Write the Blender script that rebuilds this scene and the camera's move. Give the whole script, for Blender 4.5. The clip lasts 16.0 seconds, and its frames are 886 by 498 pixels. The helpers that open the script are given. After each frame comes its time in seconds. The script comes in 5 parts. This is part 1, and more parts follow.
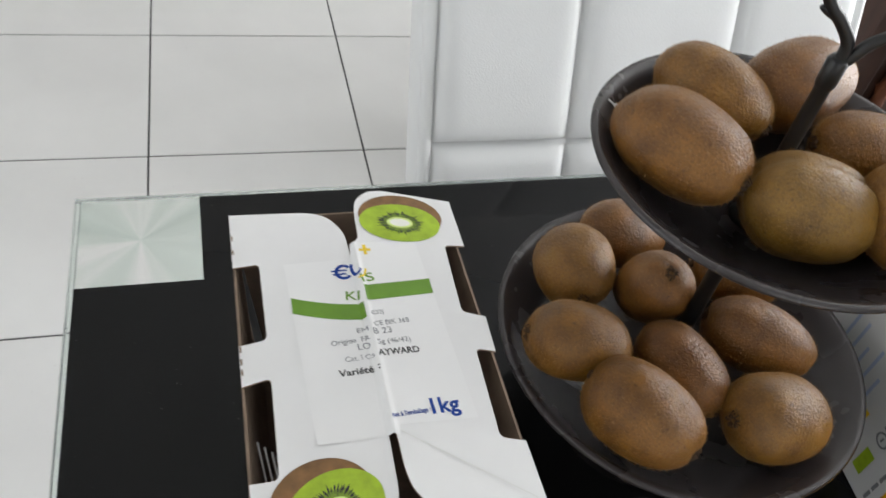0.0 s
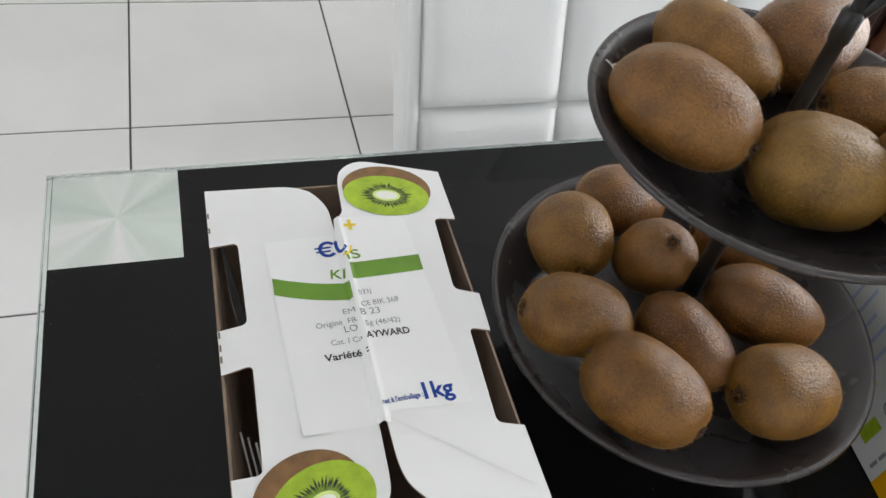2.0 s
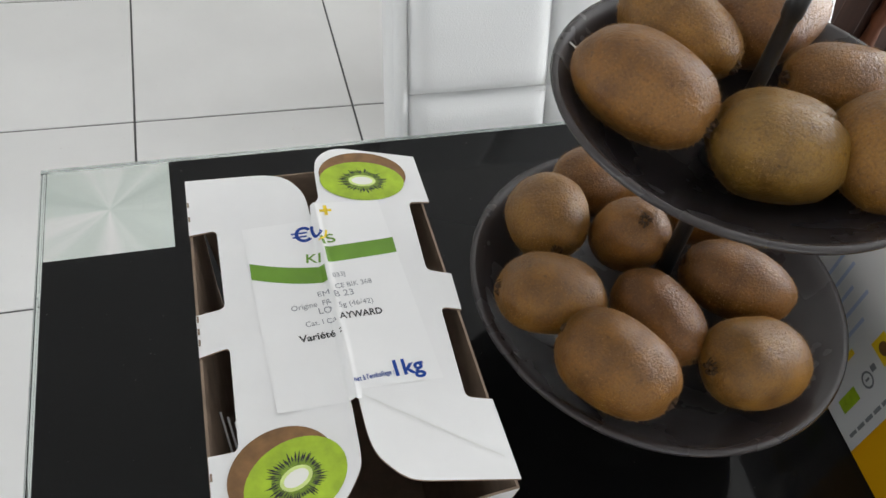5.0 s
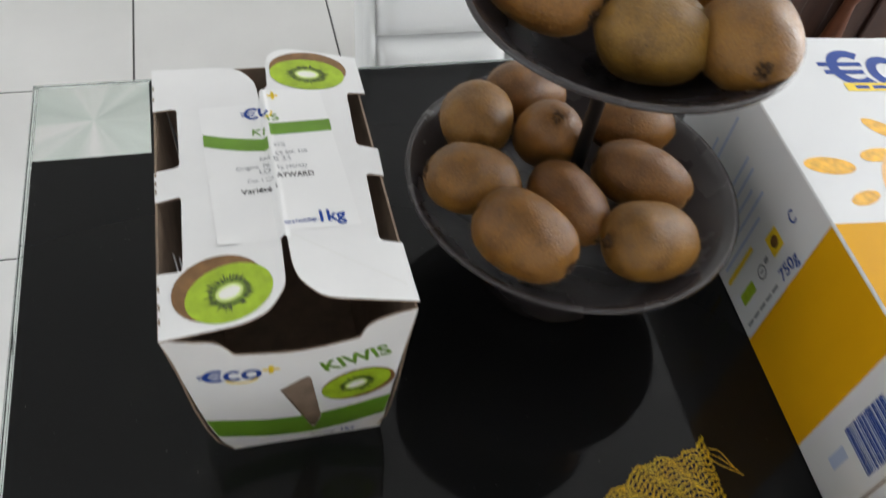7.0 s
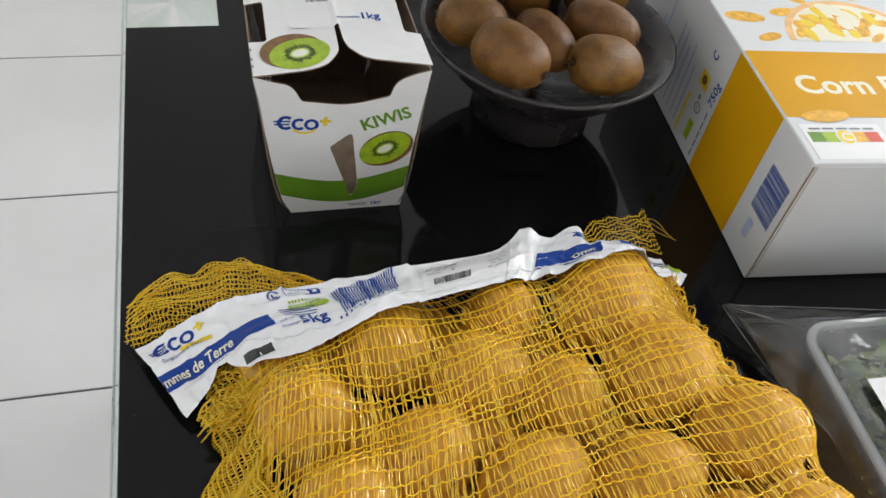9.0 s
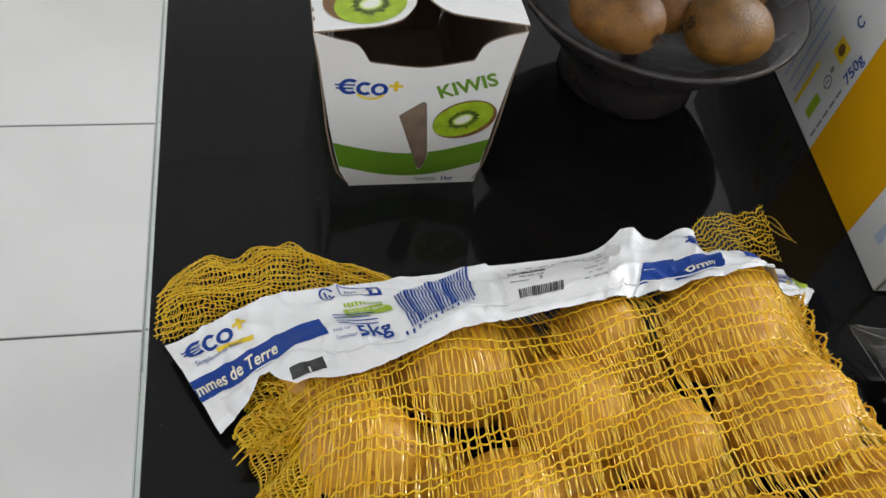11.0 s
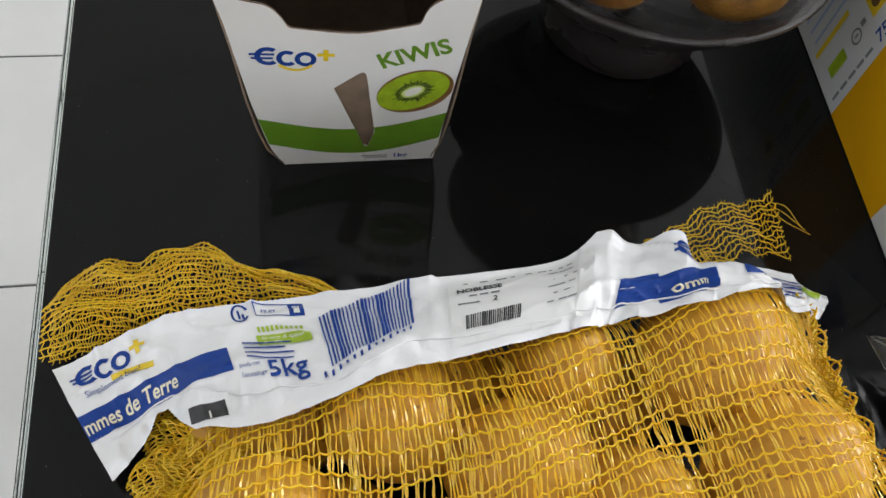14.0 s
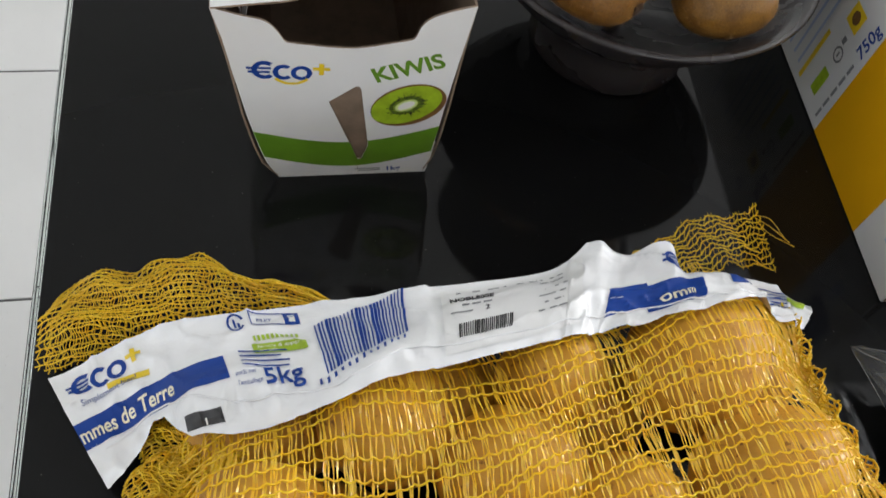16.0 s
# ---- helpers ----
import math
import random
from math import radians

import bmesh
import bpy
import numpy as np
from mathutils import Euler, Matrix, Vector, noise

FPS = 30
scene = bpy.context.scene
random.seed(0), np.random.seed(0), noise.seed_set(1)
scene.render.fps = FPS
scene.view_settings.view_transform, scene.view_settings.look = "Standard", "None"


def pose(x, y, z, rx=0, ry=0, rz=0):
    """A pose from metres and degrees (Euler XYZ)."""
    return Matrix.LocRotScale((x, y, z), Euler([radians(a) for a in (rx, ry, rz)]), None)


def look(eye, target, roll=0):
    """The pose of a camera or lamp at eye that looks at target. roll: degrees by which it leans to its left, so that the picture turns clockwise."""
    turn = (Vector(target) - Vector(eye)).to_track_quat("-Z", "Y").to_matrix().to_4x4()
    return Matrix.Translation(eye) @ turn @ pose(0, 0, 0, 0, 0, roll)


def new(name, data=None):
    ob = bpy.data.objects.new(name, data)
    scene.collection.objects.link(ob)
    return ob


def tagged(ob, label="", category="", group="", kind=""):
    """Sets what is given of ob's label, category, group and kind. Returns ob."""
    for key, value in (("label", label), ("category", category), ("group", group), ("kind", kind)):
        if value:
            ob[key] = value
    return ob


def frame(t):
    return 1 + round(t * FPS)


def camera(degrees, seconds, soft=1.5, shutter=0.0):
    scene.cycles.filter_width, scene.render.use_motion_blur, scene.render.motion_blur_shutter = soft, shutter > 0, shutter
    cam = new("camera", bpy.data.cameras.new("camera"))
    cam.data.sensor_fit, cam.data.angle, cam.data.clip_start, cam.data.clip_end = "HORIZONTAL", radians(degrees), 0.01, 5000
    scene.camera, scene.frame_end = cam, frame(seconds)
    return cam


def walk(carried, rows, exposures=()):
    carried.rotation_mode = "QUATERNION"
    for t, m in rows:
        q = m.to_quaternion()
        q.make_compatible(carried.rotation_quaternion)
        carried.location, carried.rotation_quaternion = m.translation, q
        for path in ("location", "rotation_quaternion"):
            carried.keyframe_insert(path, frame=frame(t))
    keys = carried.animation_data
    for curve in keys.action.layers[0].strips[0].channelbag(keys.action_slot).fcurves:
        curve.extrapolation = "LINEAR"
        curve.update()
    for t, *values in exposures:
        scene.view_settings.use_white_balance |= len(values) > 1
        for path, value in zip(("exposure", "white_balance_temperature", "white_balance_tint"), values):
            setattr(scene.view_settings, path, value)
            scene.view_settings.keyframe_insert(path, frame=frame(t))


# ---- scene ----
cam = camera(56.6, 16.0, shutter=0.5)
PATH = [
    (0, (0.104, -0.493, 1.207), (0.624, 0.81, -0.219), 12.2),
    (0.5, (0.115, -0.477, 1.193), (0.677, 0.764, -0.271), 13.0),
    (1, (0.113, -0.475, 1.188), (0.697, 0.754, -0.278), 14.3),
    (1.5, (0.114, -0.472, 1.19), (0.671, 0.759, -0.286), 13.0),
    (2, (0.111, -0.475, 1.193), (0.645, 0.761, -0.286), 12.2),
    (2.5, (0.113, -0.477, 1.191), (0.668, 0.755, -0.284), 13.3),
    (3, (0.114, -0.477, 1.188), (0.659, 0.748, -0.296), 13.1),
    (3.5, (0.122, -0.469, 1.184), (0.671, 0.73, -0.32), 12.8),
    (4, (0.117, -0.468, 1.185), (0.664, 0.738, -0.314), 13.0),
    (4.2, (0.119, -0.474, 1.193), (0.659, 0.739, -0.302), 12.1),
    (6.3, (0.135, -0.509, 1.212), (0.62, 0.713, -0.295), 9.3),
    (6.5, (0.137, -0.531, 1.216), (0.632, 0.702, -0.279), 10.0),
    (7, (0.147, -0.587, 1.213), (0.63, 0.626, -0.302), 10.6),
    (7.5, (0.15, -0.673, 1.23), (0.651, 0.55, -0.271), 10.0),
    (8, (0.122, -0.781, 1.231), (0.564, 0.452, -0.28), 10.2),
    (8.2, (0.111, -0.809, 1.228), (0.605, 0.452, -0.244), 10.8),
    (10.3, (0.084, -0.811, 1.225), (0.529, 0.428, -0.28), 10.7),
    (10.5, (0.085, -0.778, 1.215), (0.527, 0.439, -0.308), 11.3),
    (11, (0.09, -0.722, 1.182), (0.46, 0.432, -0.409), 11.5),
    (11.5, (0.103, -0.686, 1.17), (0.469, 0.4, -0.469), 12.3),
    (12, (0.105, -0.66, 1.149), (0.459, 0.373, -0.526), 13.7),
    (12.5, (0.121, -0.642, 1.141), (0.501, 0.342, -0.558), 14.9),
    (13, (0.137, -0.632, 1.143), (0.505, 0.351, -0.559), 13.3),
    (13.5, (0.138, -0.64, 1.147), (0.485, 0.366, -0.546), 12.1),
    (14, (0.141, -0.645, 1.146), (0.474, 0.346, -0.559), 12.4),
    (14.5, (0.141, -0.65, 1.147), (0.477, 0.338, -0.559), 13.0),
    (15, (0.136, -0.654, 1.149), (0.471, 0.333, -0.558), 12.8),
    (15.5, (0.139, -0.652, 1.148), (0.499, 0.331, -0.556), 13.4),
    (16, (0.137, -0.651, 1.15), (0.502, 0.371, -0.529), 13.4),
]
walk(cam, [(t, look(eye, target, roll)) for t, eye, target, roll in PATH], [(0.0, 0.0), (16.0, 0.0)])

# ---------------------------------------------------------------- world and light
world = bpy.data.worlds.new("world")
scene.world = world
world.use_nodes = True
wn = world.node_tree
sky = wn.nodes.new("ShaderNodeTexSky")
sky.sky_type, sky.sun_disc, sky.sun_elevation, sky.sun_rotation = "NISHITA", False, radians(38), radians(70)
wn.links.new(sky.outputs[0], wn.nodes["Background"].inputs[0])
wn.nodes["Background"].inputs[1].default_value = 0.12


def window_light(name, eye, target, wide, high, watts, colour=(0.965, 0.975, 0.99)):
    """A soft area light set in a window's opening."""
    lamp = bpy.data.lights.new(name, "AREA")
    lamp.shape, lamp.size, lamp.size_y, lamp.energy, lamp.color = "RECTANGLE", wide, high, watts, colour
    ob = new(name, lamp)
    ob.matrix_world = look(eye, target)
    return ob


window_light("daylight_right", (3.26, 0.35, 1.3), (0.0, 0.35, 1.15), 2.6, 1.9, 135)
# Weak fill added from the left; no window is known on that side.
window_light("fill_left", (-2.46, -0.6, 1.4), (0.0, -0.6, 1.2), 1.7, 1.3, 15)
# Fill added from the viewer's side to brighten faces turned towards it.
window_light("fill_front", (0.3, -2.96, 1.45), (0.3, 0.0, 1.2), 1.7, 1.2, 13)

# ---------------------------------------------------------------- mesh helpers
TOP = 0.75  # height of the table's glass


def mesh_of(bm, name):
    me = bpy.data.meshes.new(name)
    bm.normal_update()
    bm.to_mesh(me)
    bm.free()
    return me


def finish(ob, smooth=True):
    if smooth:
        ob.data.polygons.foreach_set("use_smooth", [True] * len(ob.data.polygons))
    return ob


def part(name, bm, material, parent=None, label="", smooth=False, kind=""):
    """One mesh object; material may be a list of slots. parent None: a thing of its own."""
    me = bm if isinstance(bm, bpy.types.Mesh) else mesh_of(bm, name)
    for m in (material if isinstance(material, (list, tuple)) else [material]):
        me.materials.append(m)
    ob = new(name, me)
    if parent is not None:
        ob.parent = parent
    finish(ob, smooth)
    return tagged(ob, label=label, kind=kind)


def thing(name, label, category, at=(0, 0, 0), rz=0, group="", kind=""):
    ob = new(name)
    ob.empty_display_size = 0.02
    ob.matrix_world = pose(*at, 0, 0, rz)
    return tagged(ob, label, category, group, kind)


def add_box(bm, x0, x1, y0, y1, z0, z1, bevel=0.0, seg=2):
    made = bmesh.ops.create_cube(bm, size=1.0, matrix=Matrix.LocRotScale(((x0 + x1) / 2, (y0 + y1) / 2, (z0 + z1) / 2), None, (x1 - x0, y1 - y0, z1 - z0)))
    if bevel:
        edges = list({e for v in made["verts"] for e in v.link_edges})
        bmesh.ops.bevel(bm, geom=edges, offset=bevel, segments=seg, affect="EDGES", profile=0.5)
    return bm


def box(x0, x1, y0, y1, z0, z1, bevel=0.0, seg=2):
    return add_box(bmesh.new(), x0, x1, y0, y1, z0, z1, bevel, seg)


def lathe(profile, steps=64):
    """A closed profile of (radius, height) turned about z."""
    bm = bmesh.new()
    rings = []
    for r, z in profile:
        if r < 1e-6:
            rings.append([bm.verts.new((0, 0, z))])
        else:
            rings.append([bm.verts.new((r * math.cos(2 * math.pi * k / steps), r * math.sin(2 * math.pi * k / steps), z)) for k in range(steps)])
    for a, b in zip(rings, rings[1:]):
        for k in range(steps):
            n = (k + 1) % steps
            if len(a) == 1 and len(b) == 1:
                continue
            if len(a) == 1:
                bm.faces.new((a[0], b[n], b[k]))
            elif len(b) == 1:
                bm.faces.new((a[k], a[n], b[0]))
            else:
                bm.faces.new((a[k], a[n], b[n], b[k]))
    bmesh.ops.recalc_face_normals(bm, faces=bm.faces)
    return bm


def tubes(paths, radius, sides=4, name="tubes"):
    """One mesh of thin tubes along many polylines; radius may be one for each path."""
    verts, faces = [], []
    for n, path in enumerate(paths):
        p = np.asarray(path, float)
        r = radius[n] if isinstance(radius, (list, tuple)) else radius
        d = np.gradient(p, axis=0)
        d /= np.linalg.norm(d, axis=1)[:, None] + 1e-12
        ref = np.array([0.0, 0.0, 1.0]) if abs(d[:, 2]).mean() < 0.8 else np.array([1.0, 0.0, 0.0])
        a = np.cross(d, ref)
        a /= np.linalg.norm(a, axis=1)[:, None] + 1e-12
        b = np.cross(a, d)
        base = len(verts)
        ang = np.arange(sides) * 2 * np.pi / sides
        rr = np.broadcast_to(np.asarray(r, float), (len(p),))
        ring = p[:, None, :] + rr[:, None, None] * (np.cos(ang)[None, :, None] * a[:, None, :] + np.sin(ang)[None, :, None] * b[:, None, :])
        verts.extend(ring.reshape(-1, 3).tolist())
        for i in range(len(p) - 1):
            for k in range(sides):
                m = (k + 1) % sides
                faces.append((base + i * sides + k, base + i * sides + m, base + (i + 1) * sides + m, base + (i + 1) * sides + k))
        faces.append(tuple(base + k for k in reversed(range(sides))))
        faces.append(tuple(base + (len(p) - 1) * sides + k for k in range(sides)))
    me = bpy.data.meshes.new(name)
    me.from_pydata(verts, [], faces)
    me.update()
    return me


def spline(points, count):
    """A smooth curve through some points (Catmull-Rom), as count points."""
    p = np.asarray(points, float)
    p = np.vstack([2 * p[0] - p[1], p, 2 * p[-1] - p[-2]])
    out = []
    for s in np.linspace(0, len(p) - 3, count):
        i = min(int(s), len(p) - 4)
        f = s - i
        a, b, c, d = p[i:i + 4]
        out.append(0.5 * (2 * b + (c - a) * f + (2 * a - 5 * b + 4 * c - d) * f * f + (3 * b - a - 3 * c + d) * f ** 3))
    return np.array(out)


def sheet(outline, place, thick, mats=None):
    """A flat board cut to an outline: place(u, v, depth) gives its points. Slot 0 outside, slot 1 inside and edges."""
    bm = bmesh.new()
    a = [bm.verts.new(place(u, v, 0.0)) for u, v in outline]
    b = [bm.verts.new(place(u, v, thick)) for u, v in outline]
    f = bm.faces.new(a)
    f.material_index = 0
    g = bm.faces.new(list(reversed(b)))
    g.material_index = 1
    for i in range(len(a)):
        j = (i + 1) % len(a)
        h = bm.faces.new((a[j], a[i], b[i], b[j]))
        h.material_index = 1
    bm.normal_update()
    bmesh.ops.triangulate(bm, faces=[f, g])
    return bm


def rounded(points, radius, steps=5):
    """A polygon with its corners rounded; radius may be one for each corner."""
    out, n = [], len(points)
    for i, p in enumerate(points):
        r = radius[i] if isinstance(radius, (list, tuple)) else radius
        p, a, b = Vector(p), Vector(points[i - 1]), Vector(points[(i + 1) % n])
        if r <= 0:
            out.append(tuple(p))
            continue
        r1, r2 = min(r, (a - p).length * 0.49), min(r, (b - p).length * 0.49)
        s, e = p + (a - p).normalized() * r1, p + (b - p).normalized() * r2
        for k in range(steps + 1):
            f = k / steps
            out.append(tuple((1 - f) ** 2 * s + 2 * f * (1 - f) * p + f * f * e))
    return out


def ellipse(cx, cy, rx, ry, turn=0.0, steps=40, a0=0.0, a1=360.0):
    c, s = math.cos(radians(turn)), math.sin(radians(turn))
    full = abs(a1 - a0) >= 360
    out = []
    for k in range(steps + (0 if full else 1)):
        a = radians(a0 + (a1 - a0) * k / steps)
        x, y = rx * math.cos(a), ry * math.sin(a)
        out.append((cx + x * c - y * s, cy + x * s + y * c))
    return out


def arc_band(cx, cy, rx, ry, width, a0, a1, turn=0.0, steps=24):
    """A band along part of an ellipse, as quads."""
    o, i = ellipse(cx, cy, rx, ry, turn, steps, a0, a1), ellipse(cx, cy, rx - width, ry - width, turn, steps, a0, a1)
    n = len(o)
    last = n if abs(a1 - a0) >= 360 else n - 1
    return [[o[k], o[(k + 1) % n], i[(k + 1) % n], i[k]] for k in range(last)]


def rect(x0, x1, y0, y1):
    return [(x0, y0), (x1, y0), (x1, y1), (x0, y1)]


def stripes(x0, x1, y0, y1, count, seed=1):
    """The bars of a bar code."""
    rnd = random.Random(seed)
    out, step = [], (x1 - x0) / count
    for k in range(count):
        w = step * rnd.choice((0.42, 0.58, 0.8))
        out.append(rect(x0 + k * step, x0 + k * step + w, y0, y1))
    return out


def text_polys(body, size, x, y, turn=0.0, bold=0.0, shear=0.0, wide=1.0):
    """The filled faces of a word in the built-in font, its left foot at (x, y)."""
    cu = bpy.data.curves.new("word", "FONT")
    cu.body, cu.size, cu.offset, cu.shear, cu.resolution_u = body, size, bold * size, shear, 3
    ob = new("word", cu)
    bpy.context.view_layer.update()
    me = bpy.data.meshes.new_from_object(ob.evaluated_get(bpy.context.evaluated_depsgraph_get()))
    c, s = math.cos(radians(turn)), math.sin(radians(turn))
    pts = [(x + wide * v.co.x * c - v.co.y * s, y + wide * v.co.x * s + v.co.y * c) for v in me.vertices]
    polys = [[pts[i] for i in f.vertices] for f in me.polygons]
    bpy.data.objects.remove(ob)
    bpy.data.curves.remove(cu)
    bpy.data.meshes.remove(me)
    return polys


def fit_text(body, high, x0, y0, x1, y1, bold=0.0):
    """A word whose foot runs from (x0, y0) to (x1, y1), with capitals of the given height."""
    raw = text_polys(body, high / 0.70, 0.0, 0.0, 0.0, bold)
    xs = [p[0] for q in raw for p in q]
    lo, k = min(xs), math.hypot(x1 - x0, y1 - y0) / (max(xs) - min(xs))
    a = math.atan2(y1 - y0, x1 - x0)
    c, n = math.cos(a), math.sin(a)
    return [[(x0 + (px - lo) * k * c - py * n, y0 + (px - lo) * k * n + py * c) for px, py in q] for q in raw]


def bent_print(name, layers, place, parent, label="", lift=0.0004, step=0.00005, cell=0.05):
    """Print on a bent face: flat shapes cut fine, then laid onto the face."""
    whole, mats = bmesh.new(), []
    for n, (m, polys) in enumerate(layers):
        if m not in mats:
            mats.append(m)
        bm = bmesh.new()
        for poly in polys:
            try:
                bm.faces.new([bm.verts.new((u, v, 0.0)) for u, v in poly])
            except ValueError:
                pass
        bmesh.ops.remove_doubles(bm, verts=bm.verts[:], dist=1e-6)
        bmesh.ops.triangulate(bm, faces=bm.faces[:])
        for _ in range(6):
            long = [e for e in bm.edges if e.calc_length() > cell]
            if not long:
                break
            bmesh.ops.subdivide_edges(bm, edges=long, cuts=1)
            bmesh.ops.triangulate(bm, faces=[f for f in bm.faces if len(f.verts) > 3])
        made = {v: whole.verts.new(place(v.co.x, v.co.y, -(lift + n * step))) for v in bm.verts}
        for f in bm.faces:
            g = whole.faces.new([made[v] for v in f.verts])
            g.material_index = mats.index(m)
        bm.free()
    return part(name, whole, mats, parent, label)


LIFTS = {}


def printed(name, layers, place, parent, label="", lift=0.00012, step=0.00003):
    """Print on a surface: layers of (material, polygons), each a little above the one before."""
    lift += LIFTS.get(parent.name, 0.0)
    LIFTS[parent.name] = LIFTS.get(parent.name, 0.0) + 0.00002
    bm = bmesh.new()
    mats = []
    for n, (m, polys) in enumerate(layers):
        if m not in mats:
            mats.append(m)
        for q, poly in enumerate(polys):
            vs = [bm.verts.new(place(u, v, -(lift + n * step + (6e-7 * (q % 30) if len(poly) > 4 else 0.0)))) for u, v in poly]
            try:
                f = bm.faces.new(vs)
                f.material_index = mats.index(m)
            except ValueError:
                pass
    bm.normal_update()
    bmesh.ops.triangulate(bm, faces=[f for f in bm.faces if len(f.verts) > 4])
    bmesh.ops.remove_doubles(bm, verts=bm.verts, dist=1e-6)
    return part(name, bm, mats, parent, label)


def curved(polys, longest):
    """Splits quads along their longer run, so that print can follow a bent surface."""
    out = []
    for p in polys:
        if len(p) != 4:
            out.append(p)
            continue
        a, b, c, d = [Vector(q) for q in p]
        n = max(1, int(math.ceil((b - a).length / longest)))
        m = max(1, int(math.ceil((d - a).length / longest)))
        for i in range(n):
            for j in range(m):
                q = []
                for s, t in ((i / n, j / m), ((i + 1) / n, j / m), ((i + 1) / n, (j + 1) / m), (i / n, (j + 1) / m)):
                    q.append(tuple(a.lerp(b, s).lerp(d.lerp(c, s), t)))
                out.append(q)
    return out


# ---------------------------------------------------------------- materials
def material(name):
    m = bpy.data.materials.new(name)
    m.use_nodes = True
    return m, m.node_tree, m.node_tree.nodes["Principled BSDF"]


def link(nt, a, b):
    nt.links.new(a, b)


def coords(nt, scale=1.0, space="Object"):
    tc = nt.nodes.new("ShaderNodeTexCoord")
    mp = nt.nodes.new("ShaderNodeMapping")
    mp.inputs["Scale"].default_value = (scale, scale, scale) if not isinstance(scale, tuple) else scale
    link(nt, tc.outputs[space], mp.inputs[0])
    return mp.outputs[0]


def noise_tex(nt, vec, scale, detail=4, rough=0.55):
    n = nt.nodes.new("ShaderNodeTexNoise")
    n.inputs["Scale"].default_value, n.inputs["Detail"].default_value, n.inputs["Roughness"].default_value = scale, detail, rough
    link(nt, vec, n.inputs["Vector"])
    return n.outputs["Fac"]


def ramp(nt, fac, stops):
    r = nt.nodes.new("ShaderNodeValToRGB")
    while len(r.color_ramp.elements) < len(stops):
        r.color_ramp.elements.new(0.5)
    for e, (p, c) in zip(r.color_ramp.elements, stops):
        e.position, e.color = p, (*c, 1)
    link(nt, fac, r.inputs[0])
    return r.outputs[0]


def mix(nt, fac, a, b, blend="MIX"):
    m = nt.nodes.new("ShaderNodeMix")
    m.data_type, m.blend_type = "RGBA", blend
    for sock, val in ((m.inputs["Factor"], fac), (m.inputs["A"], a), (m.inputs["B"], b)):
        if isinstance(val, (int, float)):
            sock.default_value = val
        elif isinstance(val, tuple):
            sock.default_value = (*val, 1)
        else:
            link(nt, val, sock)
    return m.outputs["Result"]


def bump(nt, bsdf, height, strength, distance):
    b = nt.nodes.new("ShaderNodeBump")
    b.inputs["Strength"].default_value, b.inputs["Distance"].default_value = strength, distance
    link(nt, height, b.inputs["Height"])
    link(nt, b.outputs[0], bsdf.inputs["Normal"])


def plain(name, colour, rough=0.5, metal=0.0, vary=0.08, scale=30.0, relief=0.0, coat=0.0, spec=0.5):
    """A simple surface with a little unevenness in tone, gloss and relief."""
    m, nt, b = material(name)
    v = coords(nt)
    f = noise_tex(nt, v, scale)
    dark, light = tuple(c * (1 - vary) for c in colour), tuple(min(1, c * (1 + vary)) for c in colour)
    link(nt, ramp(nt, f, [(0.3, dark), (0.7, light)]), b.inputs["Base Color"])
    g = noise_tex(nt, v, scale * 0.37, 3)
    mr = nt.nodes.new("ShaderNodeMapRange")
    mr.inputs["To Min"].default_value, mr.inputs["To Max"].default_value = rough * 0.85, min(1, rough * 1.15)
    link(nt, g, mr.inputs[0])
    link(nt, mr.outputs[0], b.inputs["Roughness"])
    b.inputs["Metallic"].default_value, b.inputs["Coat Weight"].default_value, b.inputs["Specular IOR Level"].default_value = metal, coat, spec
    if relief:
        bump(nt, b, noise_tex(nt, v, scale * 6, 3), 0.5, relief)
    return m


M = {}
M["wall"] = plain("wall_paint", (0.74, 0.73, 0.70), 0.75, vary=0.03, scale=4, relief=0.0006)
M["ceiling"] = plain("ceiling_paint", (0.78, 0.78, 0.77), 0.85, vary=0.02, scale=4)
M["joint"] = plain("tile_joint", (0.10, 0.10, 0.10), 0.85, vary=0.25, scale=60)
M["chrome"] = plain("chrome", (0.75, 0.75, 0.76), 0.12, metal=1.0, vary=0.03)
M["white_frame"] = plain("window_paint", (0.8, 0.8, 0.79), 0.35, vary=0.02)
M["print_blue"] = plain("print_blue", (0.008, 0.050, 0.285), 0.5, vary=0.08, spec=0.25)
M["print_yellow"] = plain("print_yellow", (0.86, 0.62, 0.02), 0.42, vary=0.06)
M["print_orange"] = plain("print_orange", (0.70, 0.352, 0.004), 0.45, vary=0.05, scale=12, spec=0.15)
M["print_peach"] = plain("print_peach", (0.85, 0.50, 0.20), 0.4, vary=0.15, scale=80)
M["print_flake"] = plain("print_flake", (0.86, 0.42, 0.02), 0.4, vary=0.3, scale=160)
M["print_green"] = plain("print_green", (0.125, 0.27, 0.018), 0.42, vary=0.10, scale=60)
M["print_lime"] = plain("print_lime", (0.34, 0.49, 0.022), 0.4, vary=0.2, scale=120)
M["print_pale"] = plain("print_pale_green", (0.62, 0.74, 0.25), 0.4, vary=0.12, scale=150)
M["print_seed"] = plain("print_seed_ring", (0.17, 0.27, 0.02), 0.4, vary=0.35, scale=500)
M["print_white"] = plain("print_white", (0.82, 0.82, 0.76), 0.4, vary=0.03)
M["print_cream"] = plain("print_cream", (0.85, 0.80, 0.62), 0.4, vary=0.03)
M["print_black"] = plain("print_black", (0.02, 0.02, 0.022), 0.5, vary=0.2)
M["print_grey"] = plain("print_grey", (0.22, 0.23, 0.25), 0.5, vary=0.1)
